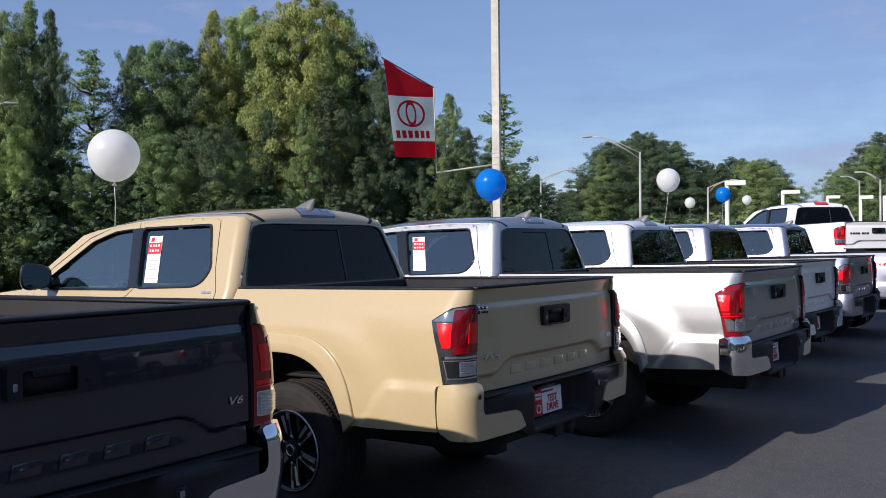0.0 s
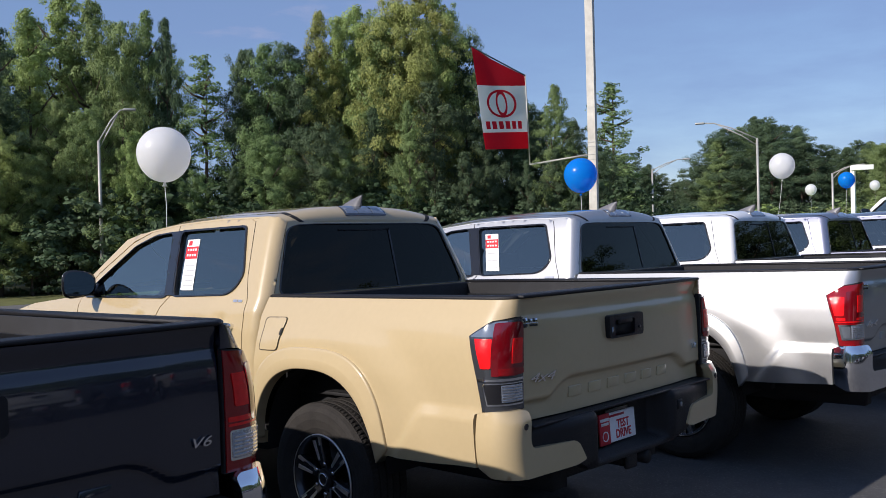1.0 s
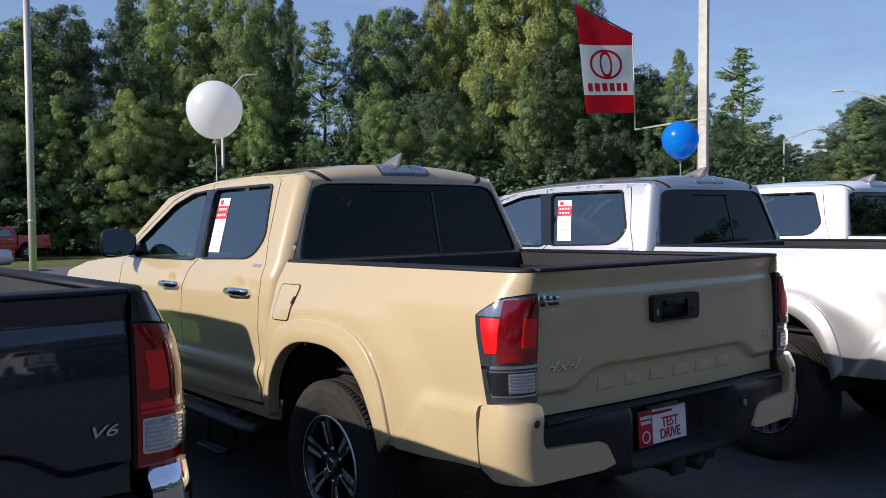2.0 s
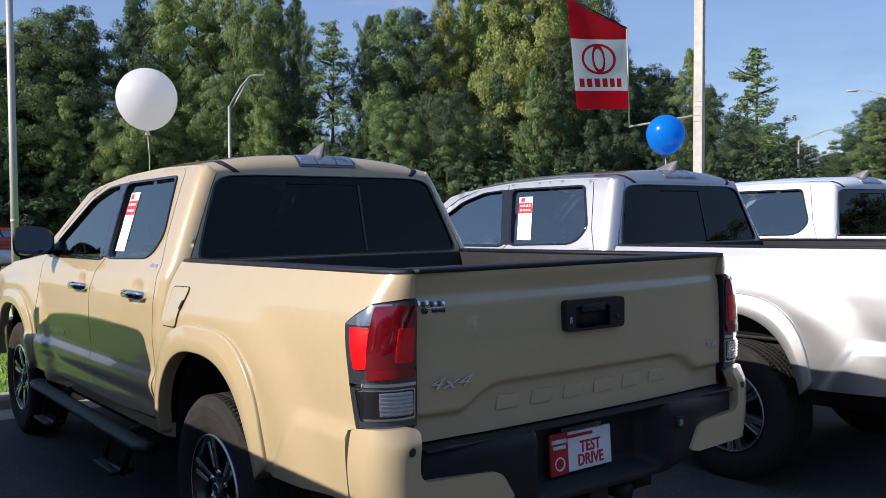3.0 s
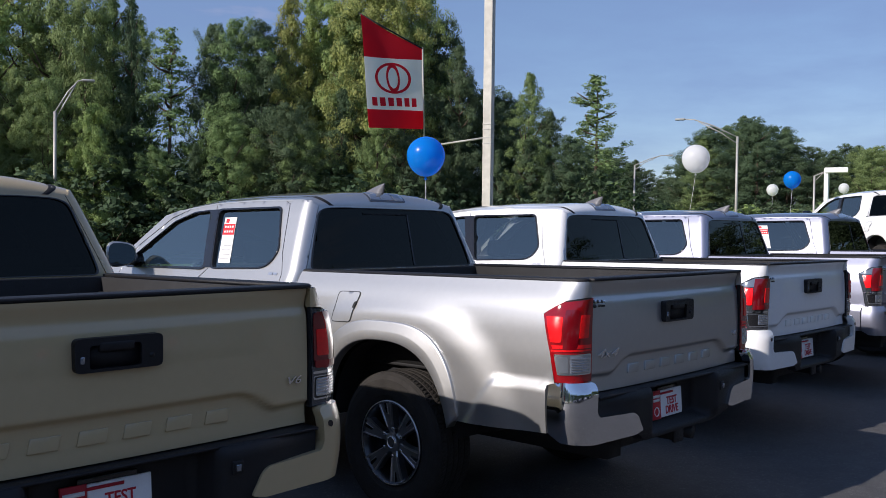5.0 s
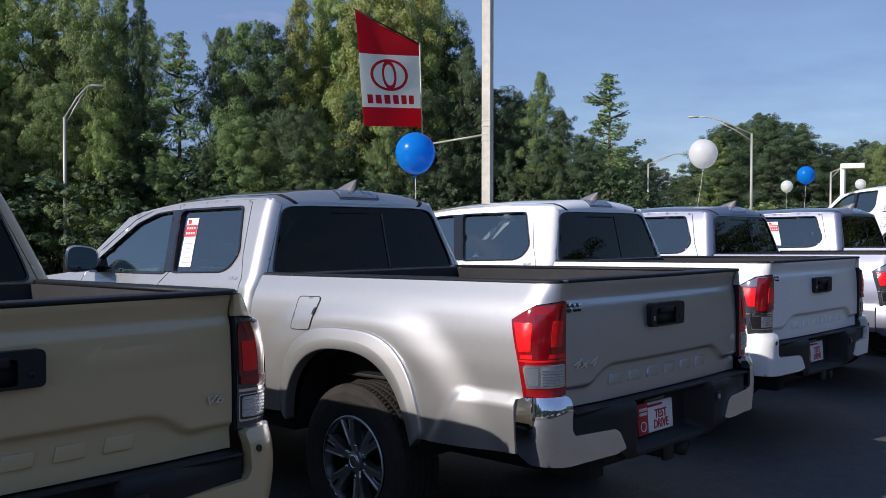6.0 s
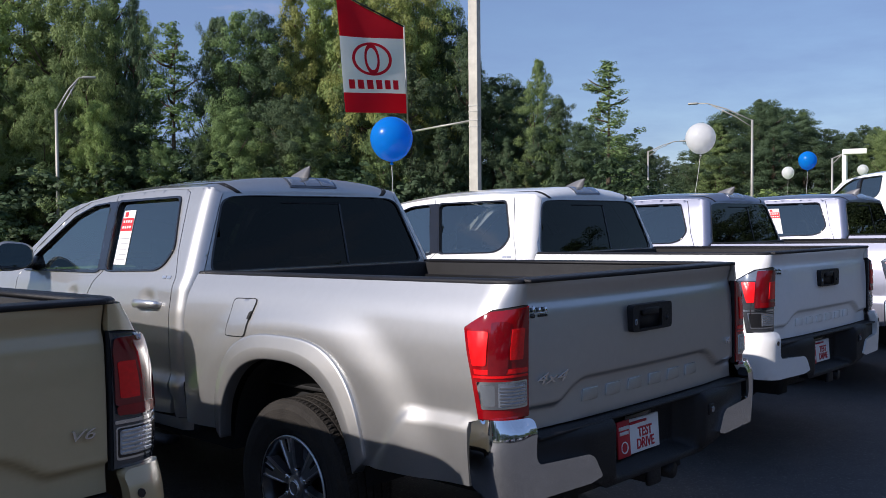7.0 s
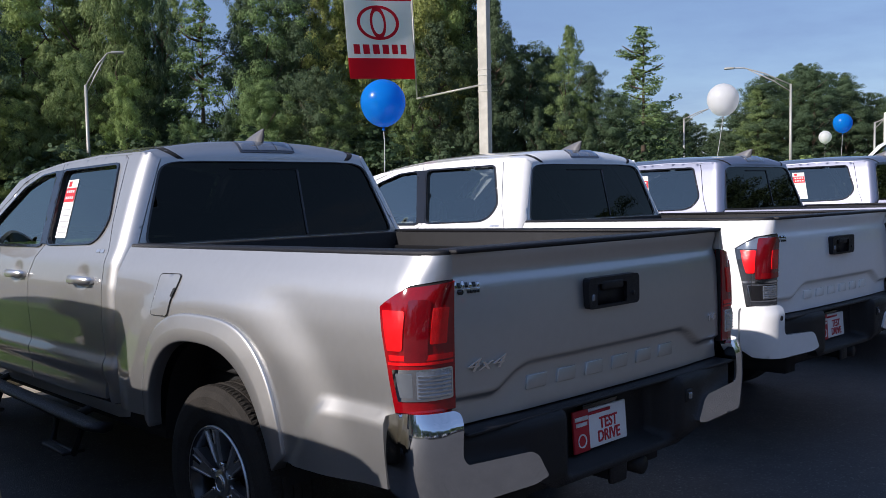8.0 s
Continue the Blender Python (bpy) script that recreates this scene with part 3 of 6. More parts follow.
        # bumper end
        def bumper_fn(s, z, d):
            # s: 0 at the front of the cap on the body's side, growing round the corner to the middle
            r, w = 0.115, 0.905 + 0.022 * math.sin(min(1, max(0, (z - 0.56) / 0.3)) * math.pi)
            run = 0.062
            if s < run:
                x, y = w + d, 0.118 - s
            elif s < run + r * math.pi / 2:
                a = (s - run) / r
                x, y = w - r + (r + d) * math.cos(a), 0.118 - run - (r + d) * math.sin(a)
            else:
                q = s - run - r * math.pi / 2
                x, y = w - r - q, 0.118 - run - r - d - 0.045 * min(1, q / 0.45)
            y += 0.03 * step(0.78, 0.86, z) * step(0.05, 0.22, s)
            return (side * x, y, z - RAKE * y)
        cap = [(0.0, 0.60), (0.0, 0.828), (0.08, 0.838), (0.245, 0.838), (0.268, 0.826), (0.270, 0.70), (0.285, 0.676), (0.535, 0.668), (0.565, 0.65), (0.595, 0.575), (0.53, 0.560), (0.24, 0.556), (0.06, 0.565)]
        bump_ob = p("bumper_end", "bumpend" + tag, lambda: panel(rounded(cap, 0.012, 3), [], bumper_fn, 0.018, 0.05, flip), CHROME if trim == "chrome" else coat, car, "chrome bumper end" if trim == "chrome" else "")
        if trim == "body":
            p("parking_sensor", "sensor" + tag, lambda: panel([(0.236 + 0.011 * math.cos(a / 8 * math.pi), 0.772 + 0.013 * math.sin(a / 8 * math.pi)) for a in range(16)], [], lambda s, z, d: bumper_fn(s, z, 0.004 + d), 0.01, 0.004, flip), BLACK_GLOSS, bump_ob)

    # black middle of the bumper: face, step pads, pocket for the plate
    def moulding():
        # one moulded skin: the face with the plate pocket sunk in it
        ring = [(-0.76, 0.763), (0.76, 0.763), (0.76, 0.672), (0.52, 0.655), (0.47, 0.560), (0.36, 0.505), (-0.36, 0.505), (-0.47, 0.560), (-0.52, 0.655), (-0.76, 0.672)]
        def fn(x, z, d):
            sunk = 0.116 * step(0.34, 0.265, abs(x)) * step(0.525, 0.560, z)
            y = -0.082 + 0.045 * step(0.45, 0.78, abs(x)) + 0.030 * step(0.56, 0.50, z) + sunk + 0.02 * step(0.743, 0.768, z) - d
            return (x, y, z)
        return panel(ring, [], fn, 0.02, 0.06, False)
    mid = p("bumper", "bumpmid", moulding, BLACK_PLASTIC, car, "black moulded step bumper")
    p("step_pad", "bumptop", lambda: block(-0.76, 0.76, -0.060, 0.10, 0.756, 0.768, 0.005), BLACK_PLASTIC, mid)
    for sx in (1,):
        p("plate_light", "platelight%d" % sx, lambda: block(sx * 0.385 - 0.022, sx * 0.385 + 0.022, -0.088, -0.078, 0.664, 0.712, 0.004), BLACK_PLASTIC, mid)
        p("light_lens", "platelens%d" % sx, lambda: block(sx * 0.385 - 0.010, sx * 0.385 + 0.010, -0.095, -0.085, 0.676, 0.700, 0.003), LENS_GREY, mid)
    p("tow_hitch", "hitch", lambda: block(-0.036, 0.036, -0.03, 0.30, 0.445, 0.512, 0.010), BLACK_PLASTIC, mid)
    p("hitch_collar", "hitchc", lambda: block(-0.046, 0.046, -0.045, -0.02, 0.436, 0.520, 0.01), BLACK_PLASTIC, mid)
    p("trailer_socket", "hitchs", lambda: tube([(0.16, -0.03, 0.46), (0.16, 0.10, 0.46)], 0.035), BLACK_PLASTIC, mid)
    p("hitch_beam", "hitchb", lambda: block(-0.35, 0.35, 0.10, 0.2, 0.43, 0.52, 0.02), BLACK_PLASTIC, mid)
    if plate:
        pl = p("dealer_plate", "plate", lambda: block(-0.065, 0.152, 0.010, 0.020, 0.552, 0.690, 0.003), PLATE_WHITE, car, "white and red paper test drive plate")
        pl.matrix_basis = pose(-0.036, 0.020, 0.706, -4) @ pose(0, -0.015, -0.69)
        p("plate_red_field", "platered", lambda: block(-0.152, -0.066, 0.009, 0.020, 0.548, 0.694, 0.003), PLATE_RED, pl)
        p("plate_frame", "platefr", lambda: block(-0.10, 0.10, 0.004, 0.014, 0.694, 0.712, 0.003), BLACK_GLOSS, pl)
        for j, (words, zz) in enumerate((("TEST", 0.630), ("DRIVE", 0.584))):
            me = cached(("words" + words, 0), lambda: text_mesh(words, 0.056, 0.001))
            put("lettering", me, PLATE_RED, pl, "", pose(0.043, 0.0085, zz, 90, 0, 0) @ Matrix.Diagonal((0.86, 1.0, 1, 1)))
        for j, (a, b, zz, h) in enumerate(((-0.145, -0.075, 0.665, 0.014), (-0.140, -0.080, 0.645, 0.013))):
            p("print_bar", "pbar%d" % j, lambda: block(a, b, 0.006, 0.0085, zz - h / 2, zz + h / 2), PLATE_WHITE, pl)
        p("print_bar", "pbar9", lambda: block(-0.07, 0.055, 0.006, 0.0095, 0.670, 0.680), PLATE_RED, pl)
        p("round_mark", "pmark", lambda: (lambda v: ([(a - 0.110, b + 0.007, c + 0.588) for a, b, c in v[0]], v[1]))(lathe([(0.019, 0), (0.024, -0.001), (0.024, 0.002), (0.019, 0.002)], 24, "y", True)), PLATE_WHITE, pl)

    # tailgate
    def gate_y(x, z):
        lip = -0.012 * step(1.245, 1.285, z) + 0.010 * math.exp(-((z - 1.222) / 0.022) ** 2)
        bow = -0.020 * (1 - (x / 0.75) ** 2)
        c = float(np.interp(x, [-0.75, -0.585, -0.50, -0.44, 0.44, 0.50, 0.585, 0.75], [0.855, 0.852, 0.905, 0.925, 0.925, 0.905, 0.852, 0.855]))
        ledge = -0.026 * step(c - 0.008, c + 0.008, z) - 0.009 * step(c - 0.02, c - 0.15, z)
        edge = 0.010 * step(0.50, 0.75, abs(x)) * step(c - 0.02, c + 0.02, z)
        lean = 0.20 * max(0.0, z - 0.96) ** 2
        return lip + bow + ledge + edge + lean + 0.020
    def gate():
        vs, fs = [], []
        nx, nz = 76, 46
        for j in range(nz + 1):
            for i in range(nx + 1):
                x, z = -0.750 + 1.5 * i / nx, 0.774 + (1.288 - 0.774) * j / nz
                vs.append((x, gate_y(x, z), z))
        for j in range(nz):
            for i in range(nx):
                q = j * (nx + 1) + i
                fs.append((q, q + 1, q + nx + 2, q + nx + 1))
        o = len(vs)
        border = [i for i in range(nx + 1)] + [j * (nx + 1) + nx for j in range(1, nz + 1)] + [nz * (nx + 1) + i for i in range(nx - 1, -1, -1)] + [j * (nx + 1) for j in range(nz - 1, 0, -1)]
        for b in border:
            vs.append(vs[b])
        for b in border:
            vs.append((vs[b][0], 0.07, vs[b][2]))
        k = len(border)
        for i in range(k):
            j = (i + 1) % k
            fs.append((o + j, o + i, o + k + i, o + k + j))
        return vs, fs
    tg = p("tailgate", "gate", gate, coat)
    p("tailgate_back", "gateback", lambda: block(-0.748, 0.748, 0.068, 0.075, 0.778, 1.286), BED_LINER, tg)
    p("tailgate_cap", "gatecap", lambda: block(-0.752, 0.752, -0.014, 0.074, 1.289, 1.304, 0.006), BLACK_PLASTIC, tg)
    def grip():
        fr = panel(rounded([(-0.145, 1.052), (0.145, 1.052), (0.145, 1.158), (-0.145, 1.158)], 0.02), [rounded([(-0.10, 1.062), (0.07, 1.062), (0.07, 1.135), (-0.10, 1.135)], 0.012)], lambda x, z, d: (x, -0.058 - d, z), 0.02, 0.030)
        pocket = block(-0.105, 0.075, -0.043, -0.030, 1.056, 1.14)
        lever = block(-0.07, 0.05, -0.060, -0.040, 1.112, 1.146, 0.008)
        knob = lathe([(0.001, -0.063), (0.008, -0.062), (0.010, -0.056)], 14, "y")
        knob = ([(a + 0.105, b, c + 1.09) for a, b, c in knob[0]], knob[1])
        v, f = join(fr, pocket, lever, knob)
        return [(a - 0.022, b + 0.012, c + 0.014) for a, b, c in v], f
    gh = p("tailgate_handle", "grip", grip, BLACK_PLASTIC, tg, "black tailgate handle with camera")
    p("camera_lens", "glens", lambda: block(-0.151, -0.137, -0.050, -0.042, 1.094, 1.118, 0.004), LENS_GREY, gh)
    for j in range(0 if heavy else 6):
        cx = -0.396 + 0.149 * j
        p("raised_bar", "bar%d" % j, lambda: (lambda v: ([(a + (c - 0.84) * 0.25, gate_y(a, c) + b, c) for a, b, c in v[0]], v[1]))(block(cx - 0.046, cx + 0.046, -0.0065, 0.004, 0.836, 0.880, 0.002)), coat, tg)
    if heavy:
        for j in range(7):
            cx = -0.62 + 0.055 * j + (0.03 if j > 3 else 0.0)
            p("dark_letter_bar", "hbar%d" % j, lambda: block(cx - 0.020, cx + 0.020, gate_y(cx, 1.06) - 0.004, gate_y(cx, 1.06) + 0.004, 1.045, 1.085), BLACK_GLOSS, tg)
    if badge is True:
        me = cached(("words4x4", 0), lambda: text_mesh("4x4", 0.075, 0.002, 0.0, 0.55, 1.34, 0.74))
        put("four_wheel_badge", me, CHROME, tg, "chrome 4x4 badge", pose(-0.632, gate_y(-0.632, 0.945) - 0.007, 0.950, 90, 0, math.degrees(math.atan2(gate_y(-0.565, 0.95) - gate_y(-0.685, 0.95), 0.12))))
        me = cached(("wordsV6", 0), lambda: text_mesh("V6", 0.055, 0.002, 0.004, 0.35, 1.25, 0.76))
        put("engine_badge", me, CHROME, tg, "chrome V6 badge", pose(0.680, gate_y(0.680, 0.945) - 0.007, 0.946, 90, 0, math.degrees(math.atan2(gate_y(0.712, 0.95) - gate_y(0.632, 0.95), 0.08))))
    if badge:
        tag_y = lambda v: ([(x, gate_y(x, z) + y, z) for x, y, z in v[0]], v[1])
        dealer = p("dealer_badge", "dbase", lambda: tag_y(block(-0.712, -0.640, -0.004, 0.002, 1.1795, 1.1835, 0.001)), CHROME, tg, "small chrome and black dealer badge")
        for j in range(7):
            a, h = -0.738 + 0.0145 * j, 0.021 if j in (0, 2) else 0.015
            p("badge_bar", "dbar%d" % j, lambda: tag_y(block(a, a + 0.0105, -0.004, 0.002, 1.186, 1.186 + h, 0.002)), BLACK_GLOSS if j % 2 else CHROME, dealer)
        for j in range(4):
            a = -0.690 + 0.0125 * j
            p("badge_bar", "dlow%d" % j, lambda: tag_y(block(a, a + 0.009, -0.004, 0.002, 1.168, 1.177, 0.001)), BLACK_GLOSS, dealer)
        p("badge_dot", "ddot", lambda: tag_y(block(-0.728, -0.706, -0.004, 0.002, 1.166, 1.182, 0.006)), BLACK_GLOSS, dealer)

    # bed
    k = lambda v: ([(a, b, c - RAKE * b) for a, b, c in v[0]], v[1])
    bed_ob = p("bed_floor", "bedfloor", lambda: k(block(-0.74, 0.74, 0.08, yb - 0.02, 0.78, 0.80)), BED_LINER, car, "black composite bed floor")
    p("bed_front_wall", "bedfront", lambda: k(block(-0.74, 0.74, yb - 0.045, yb - 0.02, 0.80, 1.290, 0.008)), BED_LINER)
    for sx in (-1, 1):
        p("bed_wall", "bedwall%d" % sx, lambda: k(block(sx * 0.73 - 0.015, sx * 0.73 + 0.015, 0.08, yb - 0.02, 0.80, 1.285)), BED_LINER)
        p("wheel_housing", "bedhouse%d" % sx, lambda: k(block(sx * 0.625 - 0.095, sx * 0.625 + 0.095, HUB_Y - 0.42, HUB_Y + 0.42, 0.80, 1.0, 0.05)), BED_LINER)
        p("cargo_rail", "bedrail%d" % sx, lambda: k(block(sx * 0.70 - 0.012, sx * 0.70 + 0.012, 0.12, yb - 0.06, 1.18, 1.215, 0.004)), ALLOY_DARK, car, "dark metal cargo rail")
    for i in range(8):
        p("floor_rib", "bedrib%d" % i, lambda: k(block(-0.50 + 0.14 * i - 0.025, -0.50 + 0.14 * i + 0.025, 0.10, yb - 0.05, 0.798, 0.812)), BED_LINER, bed_ob)

    # cab rear wall with its window, roof, windscreen, bonnet, nose
    def wall_fn(x, z, d):
        y = cab_rear(z) - d + ext
        return (x, y, z - RAKE * y)
    def wall_w(z):
        return CAB_W(z) - 0.075
    wz = [0.9, 1.1, 1.2, 1.28, 1.35, 1.45, 1.55, 1.62, 1.68, 1.70]
    wall_ring = [(wall_w(z), z) for z in wz] + [(-wall_w(z), z) for z in wz[::-1]]
    rwin = rounded([(-0.735, 1.298), (0.735, 1.298), (0.705, 1.40), (0.612, 1.655), (0.55, 1.681), (0.40, 1.687), (-0.40, 1.687), (-0.55, 1.681), (-0.612, 1.655), (-0.705, 1.40)], 0.04)
    back = p("cab_back", "cabback", lambda: panel(wall_ring, [rwin], wall_fn, 0.04, 0.03, False), coat)
    rg = p("rear_window", "rglass", lambda: panel(rwin, [], lambda x, z, d: wall_fn(x, z, -0.006 + d), 0.06, 0.004, False), GLASS_DARK, back)
    for cx, hw, mt in ((0.165, 0.0055, DIVIDER),):
        p("window_divider", "rdiv%.1f" % cx, lambda: panel([(cx - hw, 1.305), (cx + hw, 1.305), (cx + hw, 1.655), (cx - hw, 1.655)], [], lambda x, z, d: wall_fn(x, z, 0.0 + d), 0.05, 0.01, False), mt, rg)
    p("window_top_bar", "rdivt", lambda: panel([(-0.24, 1.648), (0.17, 1.648), (0.17, 1.655), (-0.24, 1.655)], [], lambda x, z, d: wall_fn(x, z, 0.0 + d), 0.05, 0.01, False), DARK, rg)
    p("rear_window_seal", "rseal", lambda: panel([(a * 1.014, 1.49 + (b - 1.49) * 1.022) for a, b in rwin], [rwin], lambda x, z, d: wall_fn(x, z, 0.004 + d), 0.04, 0.012, False), BLACK_GLOSS, rg)
    # the roof turns down at its rear edge to meet the wall; a counts from the wall (0) up on to the roof (1) and then ahead
    y_wall = cab_rear(1.70)
    def roof_point(u, a, lift=0.0):
        if a < 1:
            t = a * math.pi / 2
            y = y_wall + 0.115 * (1 - math.cos(t))
            k = math.sin(t)
        else:
            y, k = y_wall + 0.115 + (a - 1), 1.0
        ze, zt = roof_edge(y), roof_top(y)
        wrap = min(1.0, (y - y_wall) / 0.075)
        xe = CAB_W(ze) - 0.075 * (1 - math.sqrt(max(0.0, 1 - (1 - wrap) ** 2)))
        z = ze + (zt - ze) * (1 - abs(u) ** 2.6)
        z = 1.698 + (z - 1.698) * k
        x = u * xe
        if a >= 0.55:
            z -= 0.008 * math.exp(-((abs(x) - 0.555) / 0.009) ** 2)
        yy = y + ext + 0.05 * (1 - u * u) * max(0, y - 1.95) / 1.5 - lift * (1 - k)
        return (x, yy, z + lift * k - RAKE * yy)
    def roof():
        vs, fs = [], []
        rows = [r / 10 for r in range(10)] + [1 + (3.46 - y_wall - 0.115) * r / 36 for r in range(37)]
        nx = 60
        for a in rows:
            for i in range(-1, nx + 2):
                q = roof_point(math.sin((min(max(i, 0), nx) / nx - 0.5) * math.pi), a)
                vs.append(q if 0 <= i <= nx else (q[0], q[1], q[2] - 0.010))
        for j in range(len(rows) - 1):
            for i in range(nx + 2):
                q = j * (nx + 3) + i
                fs.append((q, q + 1, q + nx + 4, q + nx + 3))
        return vs, fs
    p("roof", "roof", roof, coat)
    for sx in (-1, 1):
        def ditch():
            # the dark joint that runs over the rear edge of the roof and fades out ahead
            u0 = 0.560 / CAB_W(roof_edge(1.9))
            vs, fs = [], []
            for j in range(19):
                a = 0.02 + 1.38 * j / 18
                h = 0.042 * (1 - 0.75 * step(0.85, 1.4, a))
                for k in (-1, -0.5, 0, 0.5, 1):
                    vs.append(roof_point(sx * (u0 + k * h * 0.7), a, 0.0035 - 0.003 * k * k))
            for j in range(18):
                for k in range(4):
                    q = j * 5 + k
                    fs.append((q, q + 1, q + 6, q + 5))
            return vs, fs
        p("roof_seam", "ditch%d" % sx, ditch, DARK)
    p("brake_light", "brk", lambda: panel(rounded([(-0.165, 0.26), (0.165, 0.26), (0.150, 0.86), (-0.150, 0.86)], 0.03), [], lambda x, a, d: roof_point(x / 0.62, a, 0.006 + d), 0.025, 0.02, False), LENS_SMOKE, car, "clear high brake and cargo light")
    for q, (x0, x1) in enumerate(((-0.150, -0.06), (-0.052, 0.052), (0.06, 0.150))):
        p("brake_lens", "brkl%d" % q, lambda: panel([(x0, 0.34), (x1, 0.34), (x1 * 0.95, 0.78), (x0 * 0.95, 0.78)], [], lambda x, a, d: roof_point(x / 0.62, a, 0.009 + d), 0.025, 0.006, False), LENS_RED_BRIGHT if heavy else LENS_GREY)
    def fin():
        vs, fs = [], []
        rows = [(0.0, 1.865, 2.06, 0.020), (0.02, 1.858, 2.03, 0.014), (0.042, 1.852, 1.965, 0.009), (0.060, 1.848, 1.90, 0.006), (0.068, 1.846, 1.862, 0.003)]
        for z, a, c, w in rows:
            for y, x in ((a, 0.4 * w), (a + 0.3 * (c - a), w), (c, 0.15 * w), (c, -0.15 * w), (a + 0.3 * (c - a), -w), (a, -0.4 * w)):
                vs.append((x, y + ext, roof_top(1.95) - 0.006 + z - RAKE * (y + ext)))
        for r in range(4):
            for q in range(6):
                n = (q + 1) % 6
                fs.append((r * 6 + q, r * 6 + n, (r + 1) * 6 + n, (r + 1) * 6 + q))
        fs.append(tuple(24 + q for q in range(6)))
        return vs, fs
    if not heavy:
        p("roof_fin", "fin", fin, FIN_GREY, car, "grey roof antenna fin")
    def screen():
        vs, fs = [], []
        for j in range(13):
            t = j / 12
            for i in range(25):
                u = -1 + 2 * i / 24
                top = (u * 0.60, 3.46 + 0.05 * (1 - u * u) + ext, roof_edge(3.46) + (roof_top(3.46) - roof_edge(3.46)) * (1 - abs(u) ** 2.6))
                low = (u * 0.80, 4.14 + 0.16 * (1 - u * u) + ext, 1.272)
                q = [a + (b - a) * t for a, b in zip(top, low)]
                q[2] += 0.03 * math.sin(t * math.pi)
                vs.append((q[0], q[1], q[2] - RAKE * q[1]))
        for j in range(12):
            for i in range(24):
                q = j * 25 + i
                fs.append((q, q + 1, q + 26, q + 25))
        return vs, fs
    p("windscreen", "screen", screen, GLASS_FRONT)
    def bonnet():
        vs, fs = [], []
        for j in range(17):
            t = j / 16
            y = 4.12 + 1.10 * t
            for i in range(25):
                u = -1 + 2 * i / 24
                w = 0.845 - 0.03 * t
                z = float(np.interp(y, [4.12, 4.7, 5.12, 5.22], [1.272, 1.226, 1.155, 1.09])) + 0.06 * (1 - abs(u) ** 3) * (1 - 0.3 * t)
                yy = y + ext + (0.15 if j == 0 else 0) * (1 - u * u)
                vs.append((u * w, yy, z - RAKE * yy))
        for j in range(16):
            for i in range(24):
                q = j * 25 + i
                fs.append((q, q + 1, q + 26, q + 25))
        return vs, fs
    p("bonnet", "bonnet", bonnet, coat)
    p("front_bumper", "nose", lambda: (lambda v: ([(a, b + ext, c - RAKE * (5 + ext)) for a, b, c in v[0]], v[1]))(join(block(-0.86, 0.86, 5.1, 5.30, 0.50, 0.78, 0.05), block(-0.82, 0.82, 5.08, 5.22, 0.76, 1.12, 0.05))), coat)
    # inside
    def cabin():
        k = lambda v: ([(a, b + ext, c - RAKE * (b + ext)) for a, b, c in v[0]], v[1])
        out = [k(block(-0.80, 0.80, 1.72, 4.0, 0.52, 0.58)), k(block(-0.78, 0.78, 3.72, 4.02, 0.85, 1.26, 0.06))]
        return join(*out)
    p("cabin_floor", "cabin", cabin, DARK)
    for sx in (-0.38, 0.38):
        for yy, back_h in ((2.72, 1.28), (1.83, 1.24)):
            def seat():
                k = lambda v: ([(a, b + ext, c - RAKE * (b + ext)) for a, b, c in v[0]], v[1])
                rest = block(sx - 0.25, sx + 0.25, yy, yy + 0.13, 0.85, back_h, 0.05)
                head = block(sx - 0.13, sx + 0.13, yy - 0.01, yy + 0.09, back_h + 0.03, back_h + 0.19, 0.035)
                cush = block(sx - 0.26, sx + 0.26, yy + 0.08, yy + 0.58, 0.72, 0.88, 0.05)
                return join(k(rest), k(head), k(cush))
            p("seat", "seat%.1f%.1f" % (sx, yy), seat, SEAT)
    p("steering_wheel", "steer", lambda: (lambda v: ([(a - 0.38, 3.50 + ext + b - c * 0.4, 1.17 + c * 0.9 - RAKE * (3.5 + ext)) for a, b, c in v[0]], v[1]))(lathe([(0.165, -0.012), (0.19, -0.012), (0.19, 0.012), (0.165, 0.012)], 24, "y", True)), DARK)
    # underbody and wheel wells
    hf = HUB_Y + BASE + ext
    p("floor_pan", "pan", lambda: k(block(-0.62, 0.62, 0.10, 5.0 + ext, 0.50, 0.76)), DARK)
    p("sill_floor", "sillfl", lambda: k(block(-0.84, 0.84, HUB_Y + 0.56, hf - 0.56, 0.46, 0.54)), DARK)
    p("bed_apron", "apron", lambda: k(block(-0.80, 0.80, 0.12, 0.55, 0.60, 0.74)), DARK)
    p("rear_axle", "axle", lambda: tube([(-0.75, HUB_Y, 0.38), (0.75, HUB_Y, 0.38)], 0.06), DARK)
    for sx in (-1, 1):
        p("frame_rail", "frail%d" % sx, lambda: k(block(sx * 0.39 - 0.06, sx * 0.39 + 0.06, 0.1, 4.8, 0.40, 0.52)), DARK)
        p("wheel_well", "well%d" % sx, lambda: k(block(sx * 0.65 - 0.05, sx * 0.65 + 0.05, HUB_Y - 0.55, HUB_Y + 0.56, 0.5, 1.0)), DARK)
    for sx in (-1, 1):
        p("wheel_well_roof", "wellr%d" % sx, lambda: k(block(sx * 0.725 - 0.125, sx * 0.725 + 0.125, HUB_Y - 0.47, HUB_Y + 0.53, 0.978, 0.992)), DARK)
    p("wheel_well_roof", "wellf", lambda: k(block(-0.80, 0.80, hf - 0.45, hf + 0.5, 0.955, 0.975)), DARK)
    p("engine_bay", "bay", lambda: k(block(-0.70, 0.70, hf + 0.4, 5.0 + ext, 0.5, 1.0)), DARK)
